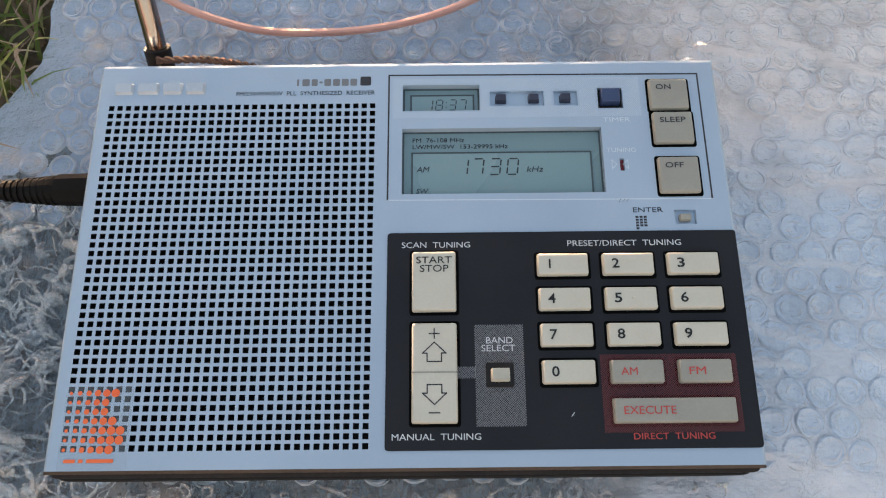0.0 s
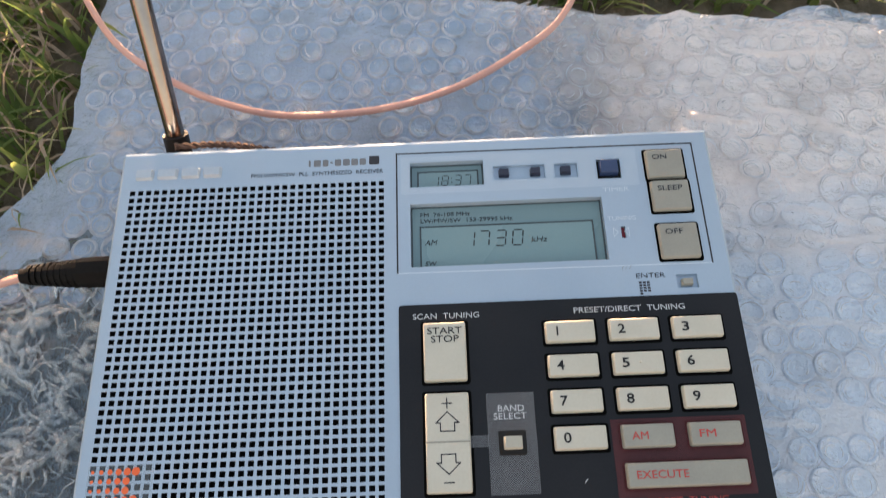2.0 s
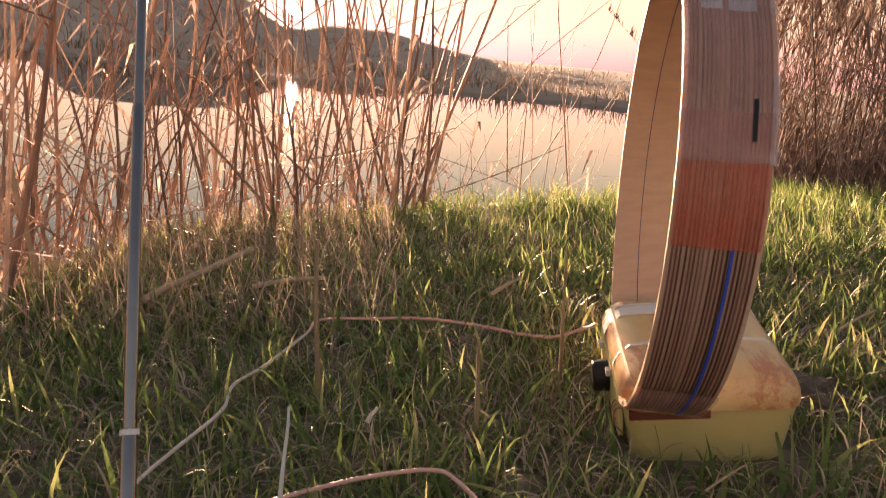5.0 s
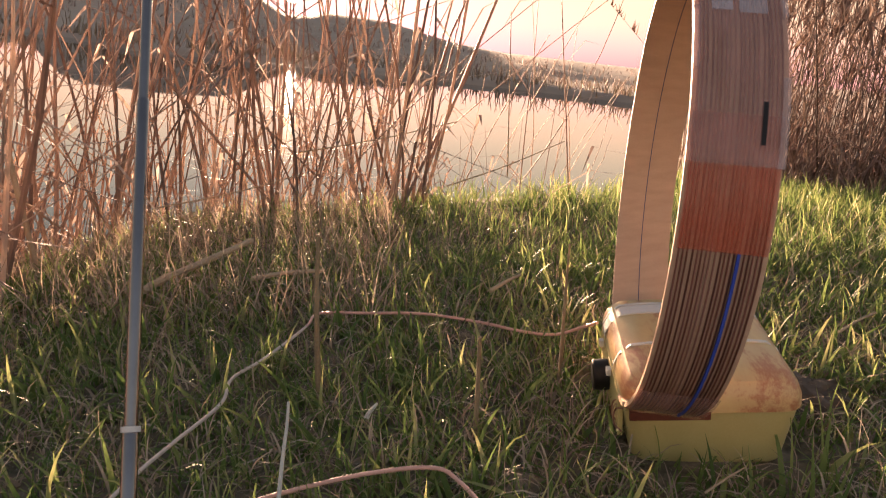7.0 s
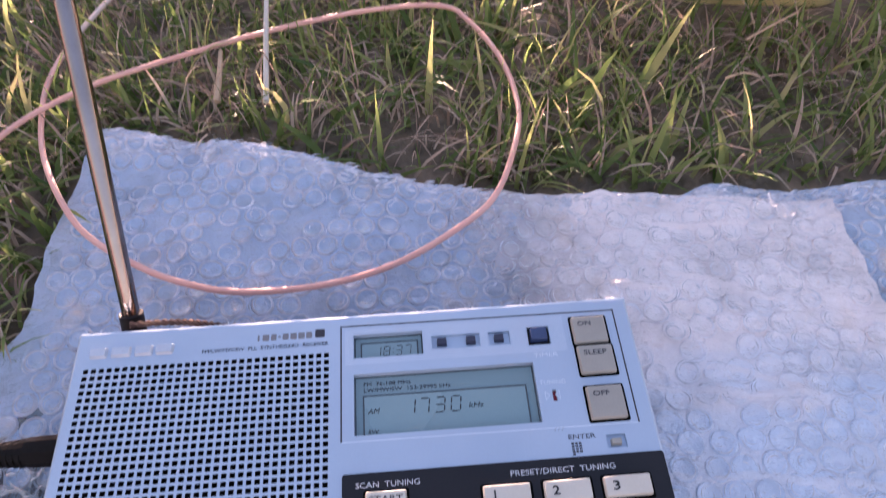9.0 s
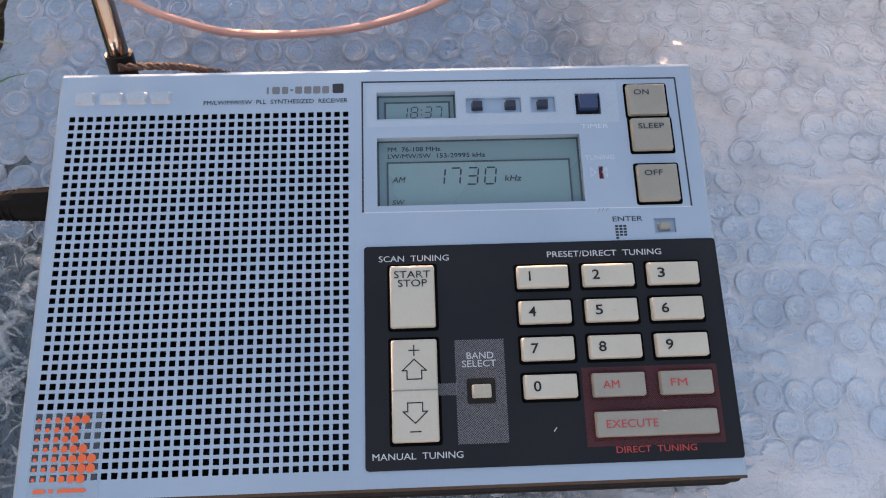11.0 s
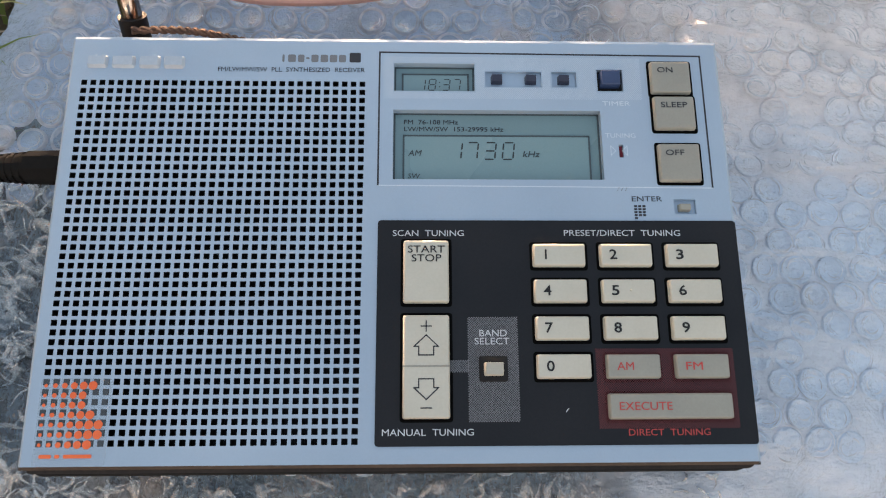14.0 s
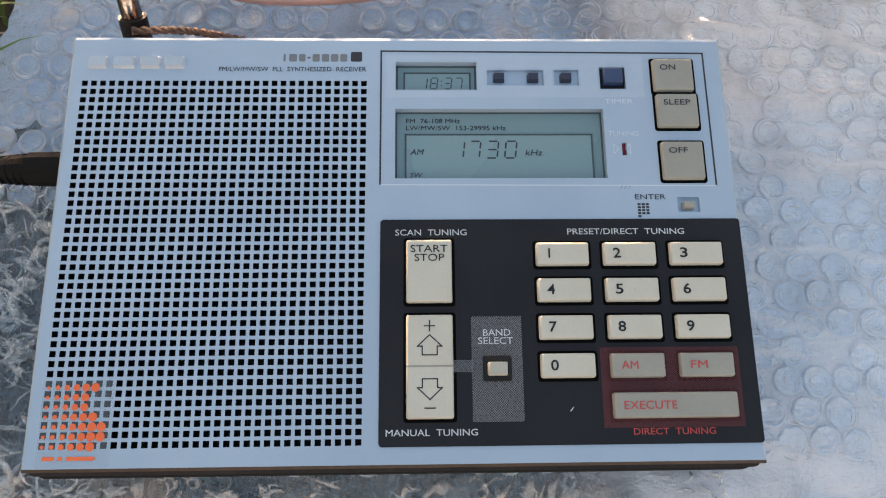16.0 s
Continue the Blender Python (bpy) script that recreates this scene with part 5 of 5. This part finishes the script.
def scatter(n, x0, x1, y0, y1, seed, clump=0.5):
    rng = np.random.default_rng(seed)
    out = []
    box_c, box_s = math.cos(radians(10.4)), math.sin(radians(10.4))
    while len(out) < n:
        x, y = rng.uniform(x0, x1), rng.uniform(y0, y1)
        if noise.noise((x * 16, y * 16, seed)) < rng.uniform(-1, 1) * 0.5 - 0.25 + (clump - 0.5):
            continue
        if y < far_edge(x) + 0.013 and x > left_edge(min(y, 0.19)) - 0.011:
            continue
        bx, by = x - 0.2424, y - 0.3450
        bx, by = bx * box_c - by * box_s, bx * box_s + by * box_c
        if abs(bx) < 0.056 and abs(by) < 0.066 or (abs(bx) < 0.062 and -0.092 < by < 0 and rng.random() < 0.75):
            continue
        if math.hypot((x - 0.340) / 0.045, (y - 0.352) / 0.035) < 0.7:
            continue
        wx, wy = x, y
        if math.hypot(wx, wy) > lip(math.degrees(math.atan2(wx, wy))) + 0.12:
            continue
        out.append((x, y))
    return np.array(out)


blades("grass", scatter(23000, -0.6, 0.75, -0.15, 0.78, 11), (0.016, 0.044), (0.0011, 0.0027), GRASS, "short green spring grass on the bank", 1)
blades("grass", scatter(4600, -0.5, 0.7, 0.05, 0.75, 12), (0.030, 0.058), (0.0026, 0.0046), GRASS, "broad longer green grass blades on the bank", 2, bend=(0.3, 1.5))
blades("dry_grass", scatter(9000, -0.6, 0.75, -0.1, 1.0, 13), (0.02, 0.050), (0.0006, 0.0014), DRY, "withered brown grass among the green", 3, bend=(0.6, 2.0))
blades("dry_grass", scatter(3600, -0.6, 0.05, 0.55, 1.05, 16), (0.03, 0.10), (0.0009, 0.0022), DRY, "withered brown reed litter by the water", 6, bend=(0.3, 1.6))
blades("grass", scatter(9500, -0.5, 0.8, 0.66, 1.15, 14), (0.022, 0.058), (0.0010, 0.0026), GRASS, "taller grass along the edge of the bank", 4)
blades("grass", scatter(26000, 0.5, 2.3, 0.3, 2.4, 15), (0.012, 0.034), (0.0016, 0.0034), GRASS, "short green grass on the bank", 5)
blades("grass", scatter(2200, 0.28, 1.0, 0.90, 1.6, 18), (0.03, 0.06), (0.0014, 0.0030), GRASS, "tufts of grass along the water", 8, bend=(0.1, 0.8))
blades("dry_grass", scatter(13000, -0.6, 0.75, -0.1, 0.9, 17, clump=0.3), (0.02, 0.045), (0.0008, 0.0022), DRY, "flat withered thatch on the soil under the grass", 7, bend=(1.2, 1.9), base_z=-0.013)

# ---- reeds ----
def reeds(name, count, place, tall, thick, seed, label, lean=0.10, plume=0.0, broken=0.0, mat=REED):
    rng = random.Random(seed)
    verts, faces = [], []
    for _ in range(count):
        x, y = place(rng)
        z = max(height(x, y), LAKE - 0.05) - 0.02
        h = rng.uniform(*tall) * (rng.uniform(0.25, 0.6) if rng.random() < 0.25 else 1)
        r = rng.uniform(*thick)
        a = rng.uniform(0, 2 * math.pi)
        s = abs(rng.gauss(0, lean)) if rng.random() > 0.12 else rng.uniform(0.3, 1.0)
        dx, dy = math.cos(a) * s, math.sin(a) * s
        bx, by = rng.gauss(0, 0.05), rng.gauss(0, 0.05)
        b, n = len(verts), 8
        line = [Vector((x, y, z))]
        snap = rng.uniform(2.5, 6.5) if rng.random() < broken else 99
        way = Vector((dx, dy, 1)).normalized()
        for k in range(1, n):
            if k - 1 < snap <= k:
                g = rng.uniform(0, 2 * math.pi)
                way = Vector((math.cos(g), math.sin(g), rng.uniform(-0.7, 0.6))).normalized()
            else:
                way = (way + Vector((bx, by, -0.02)) * 0.6 + Vector((rng.gauss(0, 0.03), rng.gauss(0, 0.03), 0))).normalized()
            line.append(line[-1] + way * h / (n - 1))
        for k, c in enumerate(line):
            rr = r * (1 - 0.6 * k / (n - 1))
            for q in range(5):
                g = 2 * math.pi * q / 5
                verts.append((c.x + rr * math.cos(g), c.y + rr * math.sin(g), c.z))
        for k in range(n - 1):
            for q in range(5):
                faces.append((b + k * 5 + q, b + k * 5 + (q + 1) % 5, b + k * 5 + 5 + (q + 1) % 5, b + k * 5 + 5 + q))
        tip = line[-1]
        for _ in range(rng.choice((0, 1, 1, 2, 3))):
            t = rng.uniform(0.15, 0.85)
            p = line[int(t * (n - 1))]
            g, ln, w = rng.uniform(0, 2 * math.pi), rng.uniform(0.06, 0.22), rng.uniform(0.0015, 0.004)
            up = rng.uniform(-0.6, 1.2)
            e = Vector((math.cos(g), math.sin(g), up)).normalized()
            sd = Vector((-math.sin(g), math.cos(g), 0)) * w
            b = len(verts)
            m2 = p + e * ln * 0.5 + Vector((0, 0, 0.01))
            verts += [tuple(p - sd * 0.6), tuple(p + sd * 0.6), tuple(m2 + sd), tuple(m2 - sd), tuple(p + e * ln - Vector((0, 0, 0.03)))]
            faces += [(b, b + 1, b + 2, b + 3), (b + 3, b + 2, b + 4)]
        if rng.random() < plume:
            for _ in range(26):
                t = rng.uniform(0.0, 0.16)
                p = tip - way * t
                g, ln = rng.uniform(0, 2 * math.pi), rng.uniform(0.02, 0.06)
                e = Vector((math.cos(g) * 0.4, math.sin(g) * 0.4, rng.uniform(0.2, 1.0))).normalized() * ln
                b = len(verts)
                sd = Vector((-math.sin(g), math.cos(g), 0)) * 0.003
                verts += [tuple(p - sd), tuple(p + sd), tuple(p + e)]
                faces.append((b, b + 1, b + 2))
    ob = grown(name, verts, faces, mat)
    tagged(ob, label, "reeds", kind="stuff")
    return ob


def polar(a0, a1, r0, r1, power=1.0):
    def spot(rng):
        a, r = radians(a0 + (a1 - a0) * rng.random() ** power), rng.uniform(r0, r1)
        return r * math.sin(a), r * math.cos(a)
    return spot


def along_shore(a0, a1, d0, d1):
    def spot(rng):
        a = rng.uniform(a0, a1)
        r = shore(a) + rng.uniform(d0, d1)
        return r * math.sin(radians(a)), r * math.cos(radians(a))
    return spot


reeds("reed_bed", 600, polar(-40, 5, 1.02, 2.0, 1.5), (0.35, 1.15), (0.0012, 0.0040), 31, "dense dry brown reeds at the water's edge", 0.28, broken=0.3)
reeds("reed_bed", 110, polar(-4, 19, 1.15, 2.0), (0.25, 0.70), (0.0007, 0.0017), 22, "thin sparse dry reed stems over the water", 0.35, broken=0.35)
# the stretch behind the hoop is unseen, added to shade the right-hand grass
reeds("reed_bed", 800, polar(25, 54, 1.65, 3.3), (0.48, 0.76), (0.0012, 0.0026), 23, "tall dry brown reed stand with feathery heads", 0.09, plume=0.75, broken=0.05, mat=DARK_REED)
reeds("reed_litter", 1500, polar(28, 54, 1.65, 3.4), (0.05, 0.20), (0.0015, 0.003), 27, "dead leaves and short stubs under the reed stand", 0.5, broken=0.2, mat=DARK_REED)
reeds("reed_bed", 260, polar(-80, -38, 0.80, 1.8), (0.4, 1.2), (0.0012, 0.0040), 34, "dense dry brown reeds at the water's edge", 0.26, broken=0.3)
reeds("reed_bed", 75, polar(-62, -30, 0.73, 1.0), (0.35, 1.0), (0.0014, 0.0042), 41, "dry reeds at the edge of the grass", 0.25, broken=0.35)
reeds("reed_bed", 900, along_shore(-60, 24, 0.0, 1.6), (0.16, 0.48), (0.008, 0.016), 25, "low brown reed fringe along the far shore", 0.25, mat=PALE_REED)
reeds("scrub", 2600, along_shore(-30, 30, 0.6, 20), (0.08, 0.28), (0.012, 0.03), 26, "low bare scrub on the far hill", 0.8, broken=0.3)
